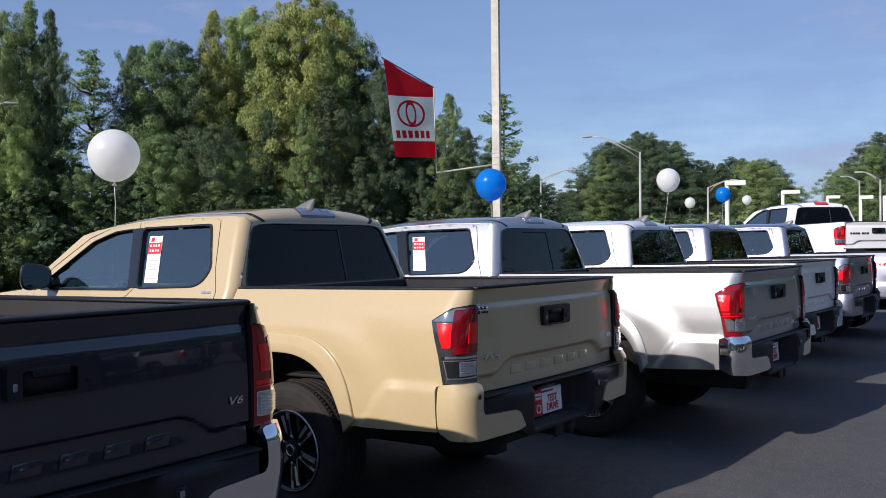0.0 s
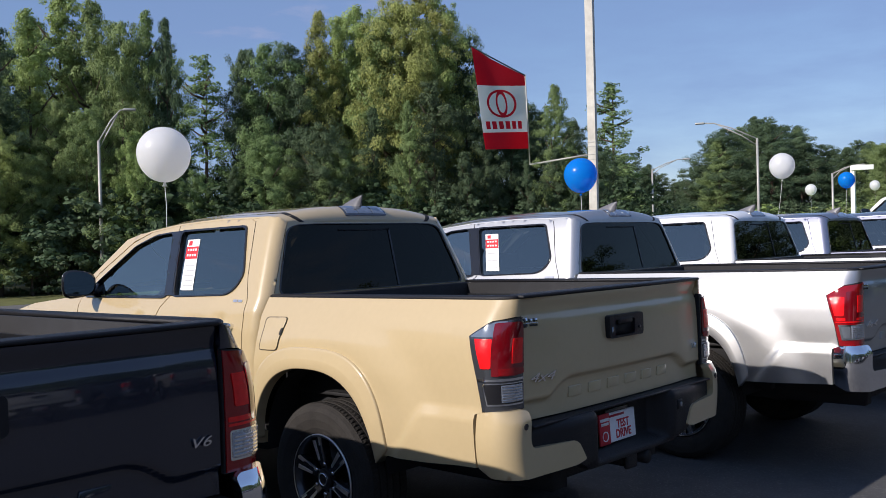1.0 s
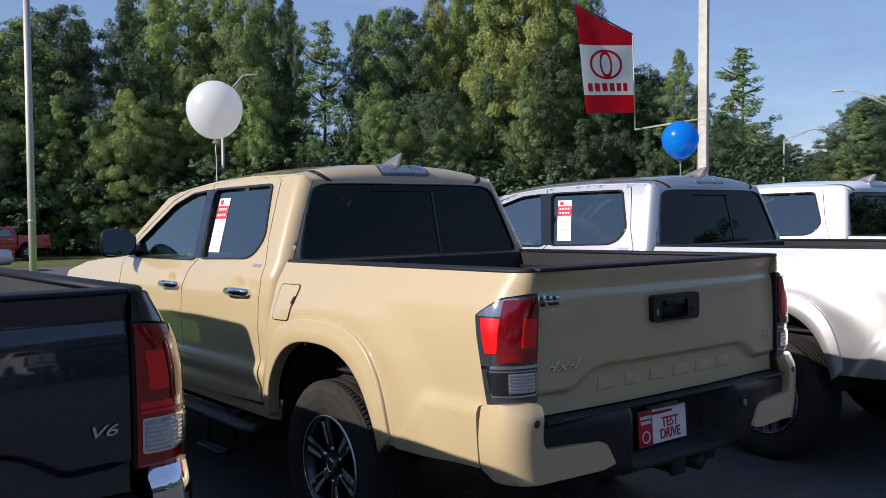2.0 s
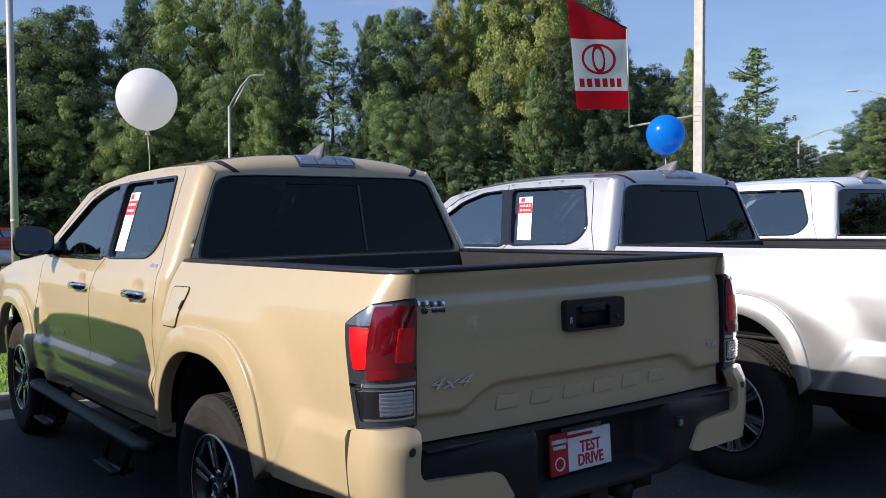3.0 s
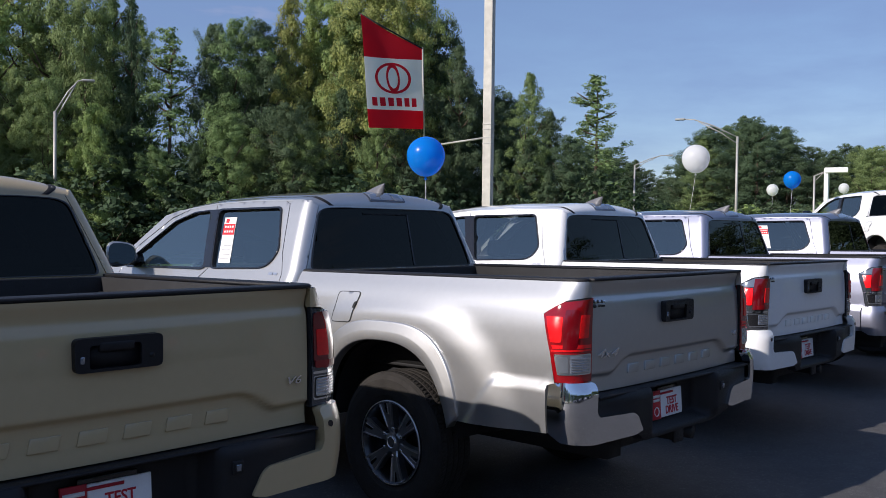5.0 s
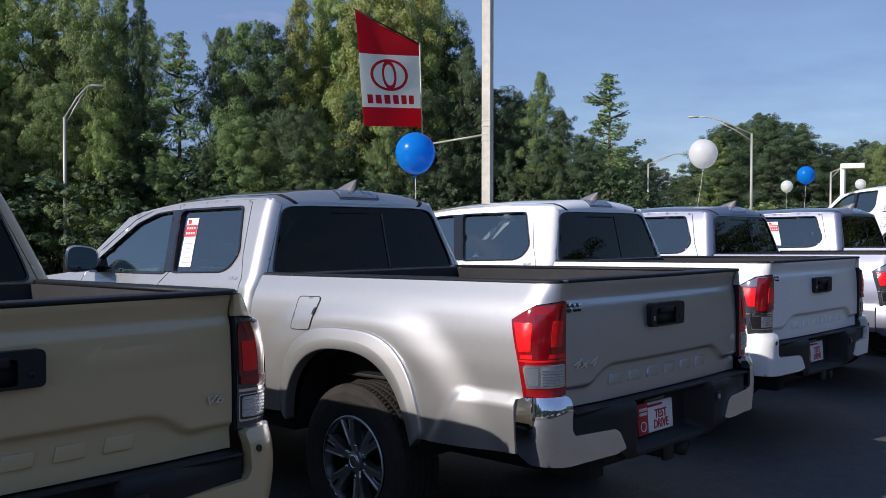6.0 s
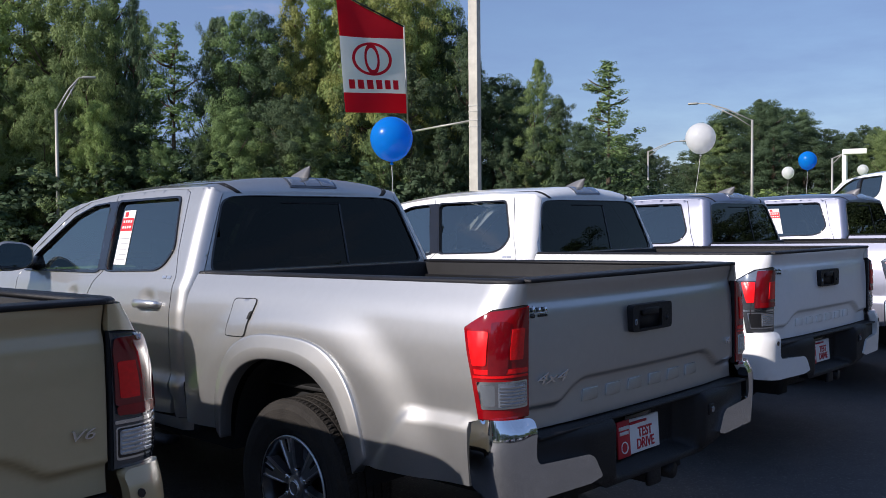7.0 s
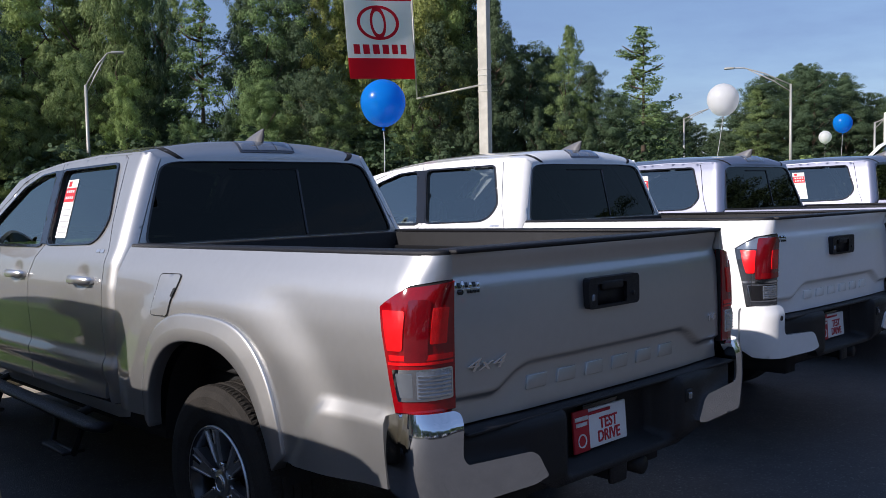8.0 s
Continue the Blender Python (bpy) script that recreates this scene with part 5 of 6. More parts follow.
def trunk_mesh(name, seed, kind, real):
    rng = np.random.default_rng(seed + 50)
    top = {"broad": 0.80, "tall": 0.90, "sparse": 0.93, "bush": 0.4}[kind]
    lx, ly = rng.normal(0, 0.012, 2)
    pts = [(lx * (k / 8) ** 2, ly * math.sin(k / 4), top * k / 8) for k in range(9)]
    r0 = {"broad": 0.018, "tall": 0.014, "sparse": 0.011, "bush": 0.02}[kind]
    bits = [tube([tuple(v * real for v in p) for p in pts], 0, 8, [max(0.0015, r0 * (1 - 0.95 * k / 8)) * real if k else r0 * 1.25 * real for k in range(9)])]
    for k in range(14 if kind != "bush" else 6):
        z = rng.uniform(0.18, top * 0.92)
        a = rng.uniform(0, 2 * math.pi)
        ln = {"broad": 0.20, "tall": 0.12, "sparse": 0.08, "bush": 0.35}[kind] * rng.uniform(0.6, 1.1)
        base = np.array([0, 0, z])
        mid = base + ln * 0.5 * np.array([math.cos(a), math.sin(a), 0.45])
        end = base + ln * np.array([math.cos(a + 0.2), math.sin(a + 0.2), 0.75])
        bits.append(tube([tuple(base * real), tuple(mid * real), tuple(end * real)], 0, 5, [0.006 * real, 0.004 * real, 0.0015 * real]))
    return mesh_of(name, *join(*bits))


TREE_REAL = 17.0
TREES = []
for i, (kind, leaf) in enumerate((("broad", 0.17), ("broad", 0.165), ("tall", 0.165), ("tall", 0.16), ("sparse", 0.18), ("bush", 0.16), ("bush", 0.17))):
    real = TREE_REAL if kind != "bush" else 3.2
    boughs, per = {"broad": (390, 190), "tall": (360, 205), "sparse": (130, 160), "bush": (70, 16)}[kind]
    TREES.append((kind, trunk_mesh("trunk", i, kind, real), crown_mesh("crown", i, kind, real, leaf, boughs, per)))


def tree(x, y, tall, which, leaf, label, rz, wide=1.0, category="tree", group="tree belt"):
    kind, trunk, crown = TREES[which]
    k = tall / (TREE_REAL if kind != "bush" else 3.2)
    ob = thing("tree" if kind != "bush" else "shrub", label, category, group, (x, y, float(height(np.float64(x), np.float64(y))) - 0.1), rz)
    ob.scale = (k * wide, k * wide, k)
    put("trunk", trunk, BARK, ob)
    put("crown", crown, LEAF[leaf], ob)
    return ob


# tree belt: how high its edge stands (rise over run) at each bearing from the lot
BELT = [(4, 0.20), (11.1, 0.181), (14.4, 0.203), (16.6, 0.188), (17.1, 0.15), (17.8, 0.19), (18.6, 0.22), (22.2, 0.262), (25.1, 0.234), (28, 0.25), (29.2, 0.214), (30.6, 0.20), (31.4, 0.14), (33, 0.21), (36.3, 0.214), (37.8, 0.25), (43.9, 0.272), (46.7, 0.229), (48.8, 0.183), (50.5, 0.15), (52.8, 0.16), (54.4, 0.125), (55.3, 0.10), (59.6, 0.085)]
# the trees that make its outline: bearing, rise, form, leaf colour, spread
FRONT_TREES = [(5.0, 0.20, 0, 0, 1.40), (8.0, 0.19, 1, 3, 1.40), (10.6, 0.185, 2, 3, 1.28), (12.6, 0.188, 1, 0, 0.96), (14.6, 0.205, 0, 3, 0.91), (16.0, 0.196, 3, 3, 0.80), (18.5, 0.222, 2, 3, 0.80), (20.4, 0.243, 3, 1, 0.80), (22.3, 0.265, 2, 1, 0.80), (24.0, 0.257, 3, 0, 0.80), (25.6, 0.236, 1, 0, 0.52), (27.1, 0.250, 3, 0, 0.52), (28.2, 0.242, 2, 3, 0.40), (30.4, 0.206, 4, 0, 1.32), (32.9, 0.211, 1, 3, 0.53), (34.3, 0.216, 0, 0, 0.73), (36.0, 0.216, 1, 3, 0.70), (37.7, 0.256, 3, 2, 0.58), (39.0, 0.248, 2, 1, 0.72), (40.2, 0.257, 1, 1, 0.63), (41.7, 0.250, 3, 0, 0.80), (42.8, 0.266, 0, 2, 0.67), (44.2, 0.276, 1, 2, 0.70), (45.6, 0.262, 0, 1, 0.60), (47.2, 0.224, 1, 3, 0.60), (48.4, 0.198, 2, 3, 0.64), (50.0, 0.152, 1, 3, 0.79), (51.5, 0.145, 0, 3, 0.79), (52.9, 0.170, 3, 0, 0.67), (54.1, 0.128, 1, 3, 0.70), (55.6, 0.10, 0, 3, 0.88)]
rng = random.Random(11)
WORDS = ["dense broadleaf tree with mid-green leaves", "dense broadleaf tree with light green leaves", "broadleaf tree with yellowing olive leaves", "dense tree with dark green leaves"]


def belt_tree(bearing, dist, rise, which, leaf, wide):
    a = radians(bearing)
    x, y = -2.5 + dist * math.sin(a), -2.4 + dist * math.cos(a)
    tall = rise * 1.04 * dist + 1.5 - float(height(np.float64(x), np.float64(y)))
    tree(x, y, tall, which, leaf, WORDS[min(leaf, 3)], rng.uniform(0, 360), wide)


def belt_rise(bearing):
    return float(np.interp(bearing, [b for b, _ in BELT], [v for _, v in BELT]))


for bb, rise, which, leaf, wide in FRONT_TREES:
    belt_tree(bb, rng.uniform(62, 67), rise, which, leaf, wide)
# lower trees before them and a denser row behind
b = 5.0
while b < 56:
    leaf = rng.choice([0, 1, 3, 0] if b < 28 else [3, 0, 3, 3, 0] if b < 46 else [3, 3, 0])
    belt_tree(b + rng.uniform(-0.5, 0.5), rng.uniform(58, 62), belt_rise(b) * rng.uniform(0.38, 0.72), rng.choice([0, 1, 2, 3]), leaf, rng.uniform(0.62, 0.85))
    b += 1.9
b = 6.0
while b < 57:
    if not (28.6 < b < 32.2 or 16.7 < b < 17.8):
        belt_tree(b + rng.uniform(-0.6, 0.6), rng.uniform(72, 80), belt_rise(b) * rng.uniform(0.76, 0.92), rng.choice([0, 1, 2, 3]), rng.choice([3, 3, 0, 4]), rng.uniform(0.5, 0.7))
    b += 1.7
for i in range(46):
    bb = 4 + i * 1.22 + rng.uniform(-0.4, 0.4)
    a, dist = radians(bb), rng.uniform(57.5, 61)
    if 15.6 < bb < 19.2:
        continue
    tree(-2.5 + dist * math.sin(a), -2.4 + dist * math.cos(a), rng.uniform(3.6, 6.8), rng.choice([5, 6]), rng.choice([4, 4, 3]), "dark green undergrowth at the foot of the trees", rng.uniform(0, 360), 1.25, "shrub", "undergrowth")
tree(79.8, 51.6, 19.6, 4, 0, "tall slender tree with thin open crown", 40, 1.75)
# farther woods to the right
for i in range(40):
    bb = 56.5 + i * 0.60 + rng.uniform(-0.25, 0.25)
    dist = rng.uniform(118, 150)
    rise = float(np.interp(bb, [56, 59.6, 60.5, 62, 63, 64, 66, 68, 69, 70.3, 71, 73.3, 74.4, 75.4, 76.6, 77.5, 80], [0.095, 0.085, 0.055, 0.065, 0.11, 0.122, 0.125, 0.112, 0.108, 0.085, 0.09, 0.092, 0.072, 0.048, 0.05, 0.08, 0.115]))
    a = radians(bb)
    x, y = -4 + dist * math.sin(a), -2.4 + dist * math.cos(a)
    tall = max(3.0, rise * dist + 1.5 - float(height(np.float64(x), np.float64(y))))
    leaf = rng.choice([3, 3, 3, 0, 3])
    if not 75.0 < bb < 77.2:
        tree(x, y, tall * rng.uniform(0.88, 1.0), rng.choice([0, 1, 0, 3]), leaf, WORDS[leaf], rng.uniform(0, 360), 1.15 if tall > 9 else 1.5, "tree", "far woods")
for i in range(26):
    a, dist = radians(57 + i * 0.72 + rng.uniform(-0.3, 0.3)), rng.uniform(96, 116)
    if not 74.5 < 57 + i * 0.72 < 78:
        tree(-4 + dist * math.sin(a), -2.4 + dist * math.cos(a), rng.uniform(3.0, 5.5), rng.choice([5, 6]), rng.choice([0, 3, 1]), "green undergrowth along the road", rng.uniform(0, 360), 1.6, "shrub", "undergrowth")

# woods behind the lot, seen only in glass and paint
for i in range(44):
    a, dist = radians(92 + i * 4.8 + rng.uniform(-1.5, 1.5)), rng.uniform(48, 62)
    leaf = rng.choice([3, 3, 3, 0])
    tree(dist * math.sin(a), -2.4 + dist * math.cos(a), rng.uniform(14.0, 17.5) if math.cos(a) < -0.6 else rng.uniform(12.0, 15.0), rng.choice([0, 1]), leaf, WORDS[leaf], rng.uniform(0, 360), 1.25, "tree", "woods behind the lot")

# ---- poles, lamps, flag, balloons ----
GALV = material("galvanised_steel", (0.40, 0.39, 0.36), 0.5, 0.25, 0, 0.5, 0.12, 1.5)
POLE_PAINT = material("weathered_pole_paint", (0.50, 0.475, 0.42), 0.6, 0, 0, 0.4, 0.22, 0.9, 0.2, 20)
LAMP_WHITE = material("white_enamel", (0.78, 0.78, 0.76), 0.4, 0, 0, 0.5, 0.05, 3)
FLAG_RED = material("flag_red", (0.55, 0.020, 0.040), 0.8, 0, 0, 0.2, 0.10, 6, 0.2, 300)
FLAG_WHITE = material("flag_white", (0.84, 0.84, 0.84), 0.8, 0, 0, 0.2, 0.06, 6, 0.2, 300)
BALLOON_WHITE = material("white_latex", (0.90, 0.90, 0.90), 0.35, 0, 0.1, 0.4, 0.02, 4)
BALLOON_BLUE = material("blue_latex", (0.004, 0.29, 0.80), 0.25, 0, 0.1, 0.35, 0.02, 4)
for _m, _c in ((BALLOON_WHITE, (0.90, 0.90, 0.90)), (BALLOON_BLUE, (0.004, 0.32, 0.86)), (FLAG_RED, (0.85, 0.02, 0.045)), (FLAG_WHITE, (0.90, 0.90, 0.90))):
    # thin latex and cloth let some light through
    _n, _l = _m.node_tree.nodes, _m.node_tree.links
    _t, _x = _n.new("ShaderNodeBsdfTranslucent"), _n.new("ShaderNodeMixShader")
    _t.inputs["Color"].default_value = (*_c, 1)
    _x.inputs[0].default_value = 0.55
    _l.new(_n["Principled BSDF"].outputs[0], _x.inputs[1])
    _l.new(_t.outputs[0], _x.inputs[2])
    _l.new(_x.outputs[0], _n["Material Output"].inputs["Surface"])
STRING = material("balloon_ribbon", (0.55, 0.55, 0.55), 0.6)


def ground_at(x, y):
    return float(height(np.float64(x), np.float64(y)))


def main_pole():
    ob = thing("light_pole", "tall square weathered metal pole with strapped flag arm", "pole", "", (9.25, 6.40, ground_at(9.25, 6.4)), 20)
    put("mast", mesh_of("mast", *block(-0.07, 0.07, -0.07, 0.07, 0, 9.5, 0.008), smooth=False), POLE_PAINT, ob)
    put("base_plate", mesh_of("base_plate", *block(-0.2, 0.2, -0.2, 0.2, 0, 0.03, 0.005), smooth=False), GALV, ob)
    for zz in (2.90, 2.99, 3.12, 3.20):
        put("strap", mesh_of("strap", *block(-0.075, 0.075, -0.075, 0.075, zz, zz + 0.02, 0.004), smooth=False), GALV, ob)
    return ob


main_pole()


def flag():
    ob = thing("flag", "red and white banner flag on a side arm", "flag", "", (9.22, 6.5, 2.95))
    o = Vector((9.22, 6.5, 2.95))
    end = Vector((9.12, 7.68, 2.87))
    put("arm", mesh_of("arm", *tube([(0, 0, 0), tuple(end - o)], 0.016)), GALV, ob)
    put("rod", mesh_of("rod", *tube([tuple(end - o), tuple(Vector((9.06, 7.69, 4.50)) - o)], 0.012)), GALV, ob)
    put("spar", mesh_of("spar", *tube([tuple(Vector((9.06, 7.69, 4.48)) - o), tuple(Vector((8.0, 8.07, 4.93)) - o)], 0.012)), BLACK_PLASTIC, ob)

    def at(u, v, d=0.0):
        """u from the rod to the free edge, v in metres up from the hem."""
        low = Vector((9.17, 7.74, 3.17)).lerp(Vector((7.86, 7.60, 3.07)), u)
        top = Vector((9.06, 7.70, 4.47)).lerp(Vector((8.0, 8.07, 4.91)), u)
        q = low.lerp(top, v / (1.30 + 0.56 * u))
        n = Vector((0.3, -0.95, 0))
        return q - o + n * (0.035 * math.sin(5 * u + 1.5 * v) * u + d)

    def patch(u0, u1, v0, v1, d=0.0, nu=24, nv=16):
        vs, fs = [], []
        for j in range(nv + 1):
            for i in range(nu + 1):
                u = u0 + (u1 - u0) * i / nu
                a, c = v0(u), v1(u)
                vs.append(tuple(at(u, a + (c - a) * j / nv, d)))
        for j in range(nv):
            for i in range(nu):
                q = j * (nu + 1) + i
                fs.append((q, q + nu + 1, q + nu + 2, q + 1))
        return vs, fs
    hem, white, topv = (lambda u: 0.0), (lambda u: 0.30), (lambda u: 1.30 + 0.56 * u)
    mid = lambda u: 1.13 + 0.03 * u
    cloth = []
    for name, a, c, mat in (("lower_band", hem, white, FLAG_RED), ("middle_band", white, mid, FLAG_WHITE), ("upper_band", mid, topv, FLAG_RED)):
        v1, f1 = patch(0, 1, a, c, 0.0)
        v2, f2 = patch(0, 1, a, c, -0.003)
        cloth.append(put(name, mesh_of(name, *join((v1, f1), (v2, [q[::-1] for q in f2]))), mat, ob))

    def oval(cu, cv, ru, rv, w):
        vs, fs = [], []
        n = 40
        for i in range(n):
            t = 2 * math.pi * i / n
            for k in (1.0, 1.0 - w):
                vs.append(tuple(at(cu + ru * k * math.cos(t), cv + rv * k * math.sin(t), 0.004)))
        for i in range(n):
            j = (i + 1) % n
            fs.append((2 * i, 2 * i + 1, 2 * j + 1, 2 * j))
        return vs, fs
    put("printed_oval", mesh_of("printed_oval", *oval(0.52, 0.82, 0.30, 0.255, 0.16)), FLAG_RED, cloth[1])
    put("printed_oval", mesh_of("printed_oval", *oval(0.52, 0.82, 0.11, 0.24, 0.30)), FLAG_RED, cloth[1])
    for i in range(6):
        u = 0.14 + 0.135 * i
        put("printed_bar", mesh_of("printed_bar", *patch(u, u + 0.09, lambda q: 0.36, lambda q: 0.50, 0.004, 4, 4)), FLAG_RED, cloth[1])
    return ob


flag()


def balloon(x, y, z, dia, mat, label, tie):
    ob = thing("balloon", label, "balloon", "balloons tied to the trucks", (x, y, z))
    prof = []
    for i in range(25):
        t = math.pi * i / 24
        r, h = math.sin(t) * dia / 2, -math.cos(t) * dia / 2
        if h < 0:
            h *= 1.10
            r *= 1 - 0.05 * (-h / dia)
        prof.append((max(r, 0.004), h))
    put("skin", mesh_of("skin", *lathe(prof, 40, "z")), mat, ob)
    put("knot", mesh_of("knot", *lathe([(0.006, -0.55 * dia), (0.012, -0.55 * dia - 0.012), (0.020, -0.55 * dia - 0.030), (0.001, -0.55 * dia - 0.022)], 12, "z")), mat, ob)
    low = Vector(tie) - Vector((x, y, z))
    pts = [(0, 0, -0.56 * dia)] + [(low.x * t + 0.012 * math.sin(6 * t), low.y * t, -0.56 * dia + (low.z + 0.56 * dia) * t) for t in (0.2, 0.4, 0.6, 0.8)] + [tuple(low)]
    put("ribbon", mesh_of("ribbon", *tube(pts, 0.0035, 5)), STRING, ob)
    return ob


balloon(-0.20, 3.90, 2.26, 0.402, BALLOON_WHITE, "large white balloon on a ribbon above the tan pickup", (-0.18, 3.95, 1.20))
balloon(5.44, 4.01, 2.30, 0.41, BALLOON_BLUE, "bright blue balloon on a ribbon above the white pickup", (5.46, 4.05, 1.20))
balloon(11.60, 4.09, 2.68, 0.43, BALLOON_WHITE, "white balloon on a ribbon above a silver pickup", (11.35, 4.15, 1.20))
balloon(20.2, 6.03, 2.82, 0.41, BALLOON_BLUE, "small blue balloon floating on a ribbon", (20.1, 6.1, ground_at(20.1, 6.1) + 0.3))
balloon(31.4, 11.3, 3.13, 0.43, BALLOON_WHITE, "small white balloon floating on a ribbon", (31.3, 11.3, ground_at(31.3, 11.3) + 0.3))
balloon(40.0, 11.7, 3.55, 0.45, BALLOON_WHITE, "small white balloon floating on a ribbon", (40, 11.7, ground_at(40, 11.7) + 0.3))


def street_lamp(x, y, top, ax, ay, up, label="grey steel street lamp with trussed arm"):
    """A mast with a two-bar arm that ends in a flat lamp head; (ax, ay) is the arm's reach."""
    g = ground_at(x, y)
    ob = thing("street_lamp", label, "street lamp", "street lamps", (x, y, g))
    h = top - g
    put("mast", mesh_of("mast", *tube([(0, 0, 0), (0, 0, h * 0.5), (0, 0, h)], 0, 10, [0.13, 0.11, 0.085])), GALV, ob)
    pts = [(0, 0, h - 0.05), (ax * 0.45, ay * 0.45, h + up * 0.62), (ax * 0.8, ay * 0.8, h + up * 0.96), (ax, ay, h + up)]
    low = [(0, 0, h - 0.55), (ax * 0.3, ay * 0.3, h + up * 0.22), (ax * 0.72, ay * 0.72, h + up * 0.85)]
    put("arm", mesh_of("arm", *tube(pts, 0.045, 8)), GALV, ob)
    put("brace", mesh_of("brace", *tube(low, 0.035, 8)), GALV, ob)
    for t in (0.25, 0.5):
        put("tie", mesh_of("tie", *tube([(ax * t, ay * t, h + up * t * 1.25), (ax * t * 1.1, ay * t * 1.1, h + up * t * 0.85)], 0.025, 6)), GALV, ob)
    d = Vector((ax, ay, 0)).normalized()
    head = block(-0.12, 0.62, -0.16, 0.16, -0.09, 0.06, 0.05)
    put("lamp_head", mesh_of("lamp_head", [(d.x * a - d.y * b, d.y * a + d.x * b, c) for a, b, c in head[0]], head[1]), GALV, ob, "", pose(ax, ay, h + up))
    return ob


def lot_lamp(x, y, top, ax, ay):
    g = ground_at(x, y)
    ob = thing("lot_lamp", "white lot lamp post with box head", "lamp post", "lot lamps", (x, y, g))
    put("post", mesh_of("post", *block(-0.11, 0.11, -0.11, 0.11, 0, top - g, 0.01), smooth=False), LAMP_WHITE, ob)
    d = Vector((ax, ay, 0)).normalized()
    ln = math.hypot(ax, ay)
    head = block(-0.1, ln, -0.22, 0.22, -0.28, 0.0, 0.03)
    put("lamp_head", mesh_of("lamp_head", [(d.x * a - d.y * b, d.y * a + d.x * b, c) for a, b, c in head[0]], head[1], False), LAMP_WHITE, ob, "", pose(0, 0, top - g + 0.02))
    return ob


street_lamp(20.98, 50.17, 8.17, 1.45, -0.62, 1.95)
street_lamp(64.5, 28.3, 8.95, -1.75, 3.7, 1.45)
street_lamp(81.96, 48.03, 8.60, 1.7, -2.9, 1.0)
street_lamp(80.23, 28.30, 6.73, 0.7, -2.0, 0.65)
street_lamp(115.27, 33.79, 8.86, 0.7, -2.4, 0.85)
street_lamp(113.25, 21.41, 8.73, -0.3, 1.5, 0.6)
street_lamp(89.1, 14.65, 7.27, -0.3, 1.6, 0.8)
street_lamp(142.1, 29.93, 10.03, -0.4, 1.7, 0.65)
lot_lamp(48.64, 15.63, 5.10, 0.35, -1.0)
lot_lamp(67.87, 17.76, 5.43, 0.35, -1.2)
lot_lamp(83.28, 18.05, 5.61, 0.3, -1.0)
lot_lamp(74.07, 13.37, 5.08, 0.25, -0.9)
lot_lamp(64.55, 9.87, 4.58, 0.2, -0.8)


def slim_pole():
    g = ground_at(1.45, 16.0)
    ob = thing("slim_pole", "slim grey steel pole standing in the grass", "pole", "", (1.45, 16.0, g))
    put("mast", mesh_of("mast", *tube([(0, 0, 0), (0, 0, 3), (0, 0, 7.5)], 0, 12, [0.075, 0.070, 0.060])), GALV, ob)
    put("band", mesh_of("band", *lathe([(0.070, 2.0), (0.078, 2.005), (0.078, 2.06), (0.070, 2.065)], 16, "z")), GALV, ob)
    put("footing", mesh_of("footing", *lathe([(0.001, 0.36), (0.12, 0.36), (0.14, 0.34), (0.14, -0.1)], 20, "z")), CONCRETE, ob, "pale concrete footing")
    return ob


slim_pole()


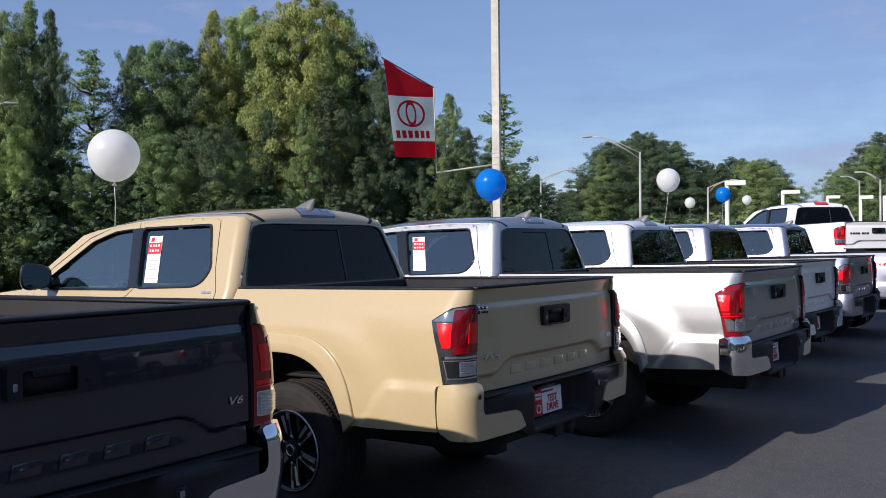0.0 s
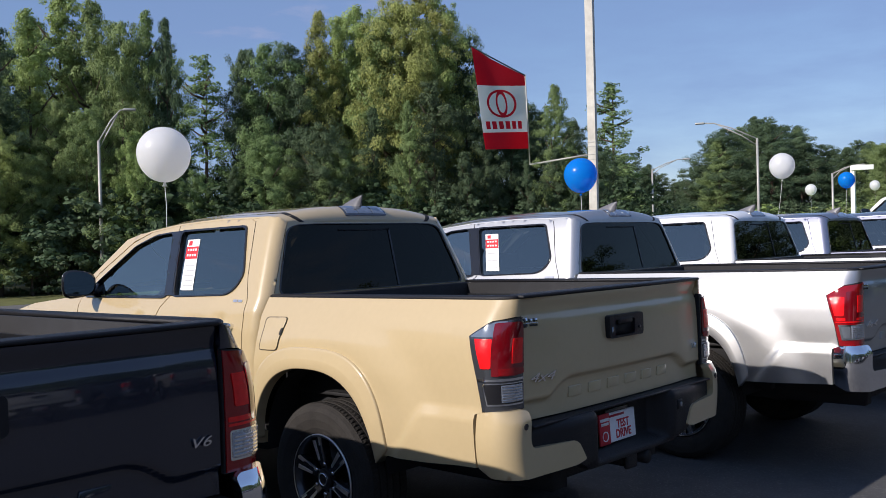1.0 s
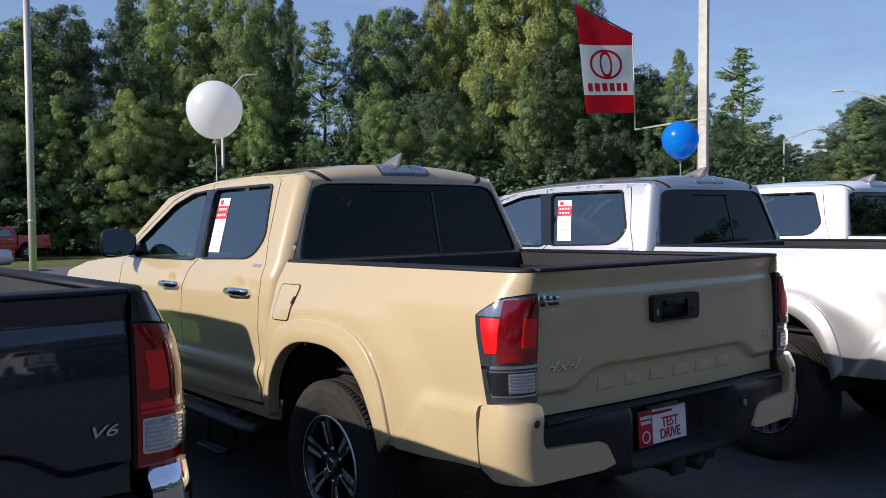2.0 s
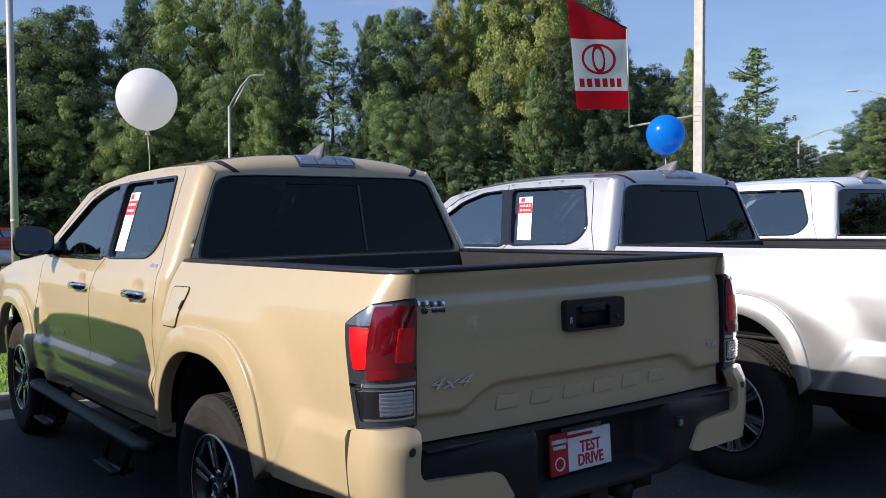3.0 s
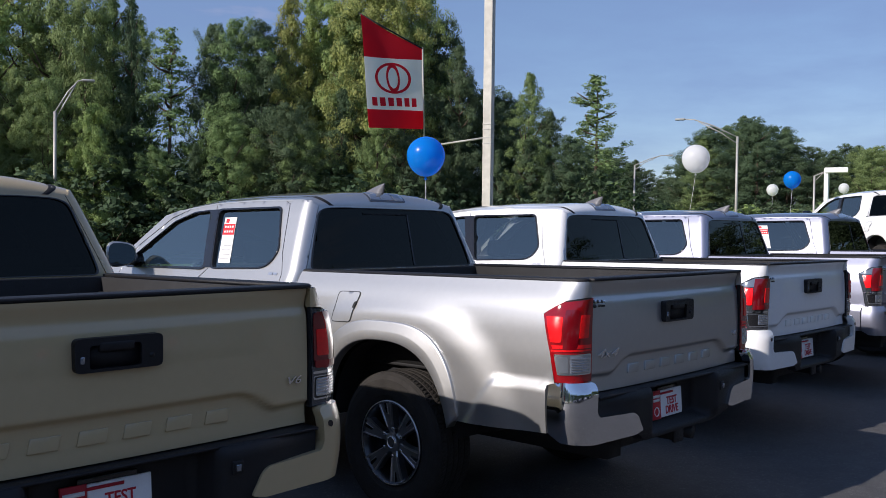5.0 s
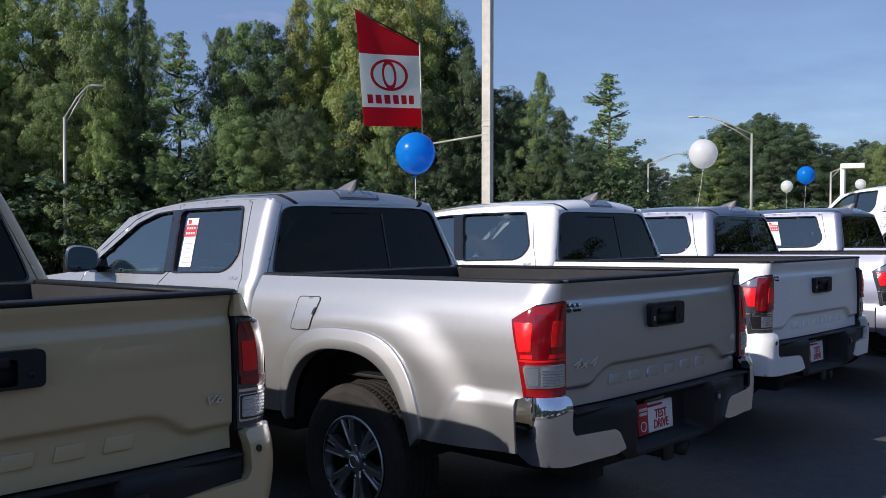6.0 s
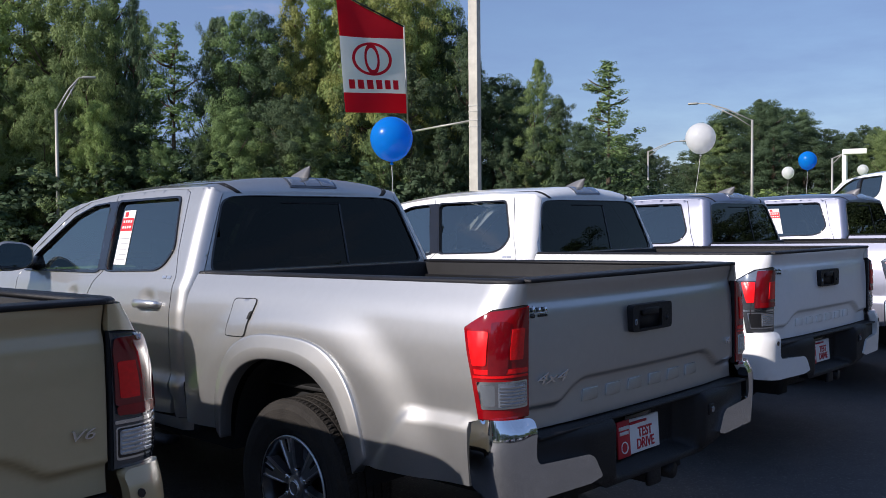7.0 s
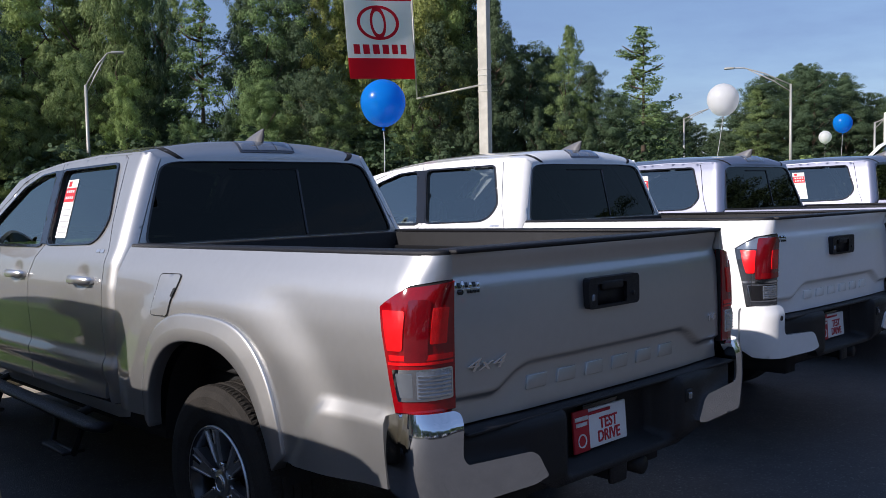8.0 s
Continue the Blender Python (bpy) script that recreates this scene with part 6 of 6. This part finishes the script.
def sedan(x, y, rz):
    """A four-door saloon, its body drawn out from cross-sections."""
    ob = thing("sedan", "silver saloon car on the road", "car", "cars across the road", (x, y, ground_at(x, y) + 0.02), rz)
    rows = [(0.0, 0.62, 0.45, 0.90), (0.15, 0.80, 0.30, 0.98), (0.9, 0.87, 0.25, 1.02), (2.3, 0.88, 0.22, 0.97), (3.6, 0.87, 0.22, 0.95), (4.3, 0.82, 0.25, 0.82), (4.65, 0.60, 0.35, 0.66)]
    vs, fs = [], []
    n = 16
    for yy, w, z0, z1 in rows:
        for i in range(n):
            t = 2 * math.pi * (i + 0.5) / n
            c, s = math.cos(t), math.sin(t)
            vs.append((w * math.copysign(abs(c) ** 0.45, c), yy, (z0 + z1) / 2 + (z1 - z0) / 2 * math.copysign(abs(s) ** 0.5, s)))
    for j in range(len(rows) - 1):
        for i in range(n):
            q = (i + 1) % n
            fs.append((j * n + i, j * n + q, (j + 1) * n + q, (j + 1) * n + i))
    fs += [tuple(range(n))[::-1], tuple((len(rows) - 1) * n + i for i in range(n))]
    put("body", mesh_of("body", vs, fs), PAINT_SILVER, ob)
    top = [(0.75, 0.72, 0.97), (1.25, 0.60, 1.36), (1.9, 0.58, 1.42), (2.6, 0.58, 1.40), (3.45, 0.74, 0.95)]
    vs, fs = [], []
    for yy, w, z in top:
        vs += [(-w, yy, z), (w, yy, z)]
    for j in range(4):
        fs.append((2 * j, 2 * j + 1, 2 * j + 3, 2 * j + 2))
    fs += [(0, 2, 4, 6, 8), (1, 9, 7, 5, 3)]
    put("roof", mesh_of("roof", vs, fs, False), PAINT_SILVER, ob)
    for sx in (-1, 1):
        put("side_window", mesh_of("side_window", [(sx * 0.735, 1.0, 1.0), (sx * 0.62, 1.32, 1.33), (sx * 0.60, 2.55, 1.35), (sx * 0.745, 3.25, 0.99)], [(0, 1, 2, 3)], False), GLASS_DARK, ob)
        for yy in (0.98, 3.72):
            w = wheel_of(ob, "split", sx)
            w.matrix_basis = pose(sx * 0.74, yy, 0.31) @ Matrix.Diagonal((0.75, 0.82, 0.82, 1))
        put("tail_lamp", mesh_of("tail_lamp", *block(sx * 0.6 - 0.18, sx * 0.6 + 0.18, -0.01, 0.12, 0.74, 0.90, 0.03)), LENS_RED, ob)
    return ob


sedan(6.3, 39.9, 90)
red = pickup("red crew-cab pickup beyond the road", (10.6, 51.0, -1.0), 90, PAINT_RED, 0.0, "body", "red", "split", False, False, False, False)
tagged(red, group="cars across the road")
big = pickup("tall white heavy-duty pickup with red tail lamps", (17.02, 1.48, 0.46), -43, PAINT_WHITE, 0.1, "body", "red", "split", False, True, False, False, True)
big.scale = (1.08, 1.08, 1.12)


def cabinet():
    ob = thing("utility_cabinet", "grey metal utility cabinet on the far verge", "utility box", "", (15.6, 55.0, ground_at(15.6, 55.0)), -6)
    put("body", mesh_of("body", *block(-0.85, 0.45, -0.4, 0.4, -0.1, 1.72, 0.04)), GALV, ob)
    put("lid", mesh_of("lid", *block(-0.9, 0.5, -0.45, 0.45, 1.72, 1.80, 0.02)), GALV, ob)
    put("side_box", mesh_of("side_box", *block(0.46, 1.25, -0.35, 0.35, -0.1, 1.10, 0.03)), BLACK_PLASTIC, ob, "dark lower side box")
    return ob


cabinet()


def side_decal(car):
    """The red 4X4 decal on the last pickup's bed side."""
    me = text_mesh("4X4", 0.105, 0.001)
    m = Matrix(((0, 0, -1, -0.904), (-1, 0, 0, 0.40), (0, 1, 0, 1.10), (0, 0, 0, 1)))
    put("side_decal", me, PLATE_RED, car, "red 4X4 side decal", m)


side_decal(TRUCKS[5])
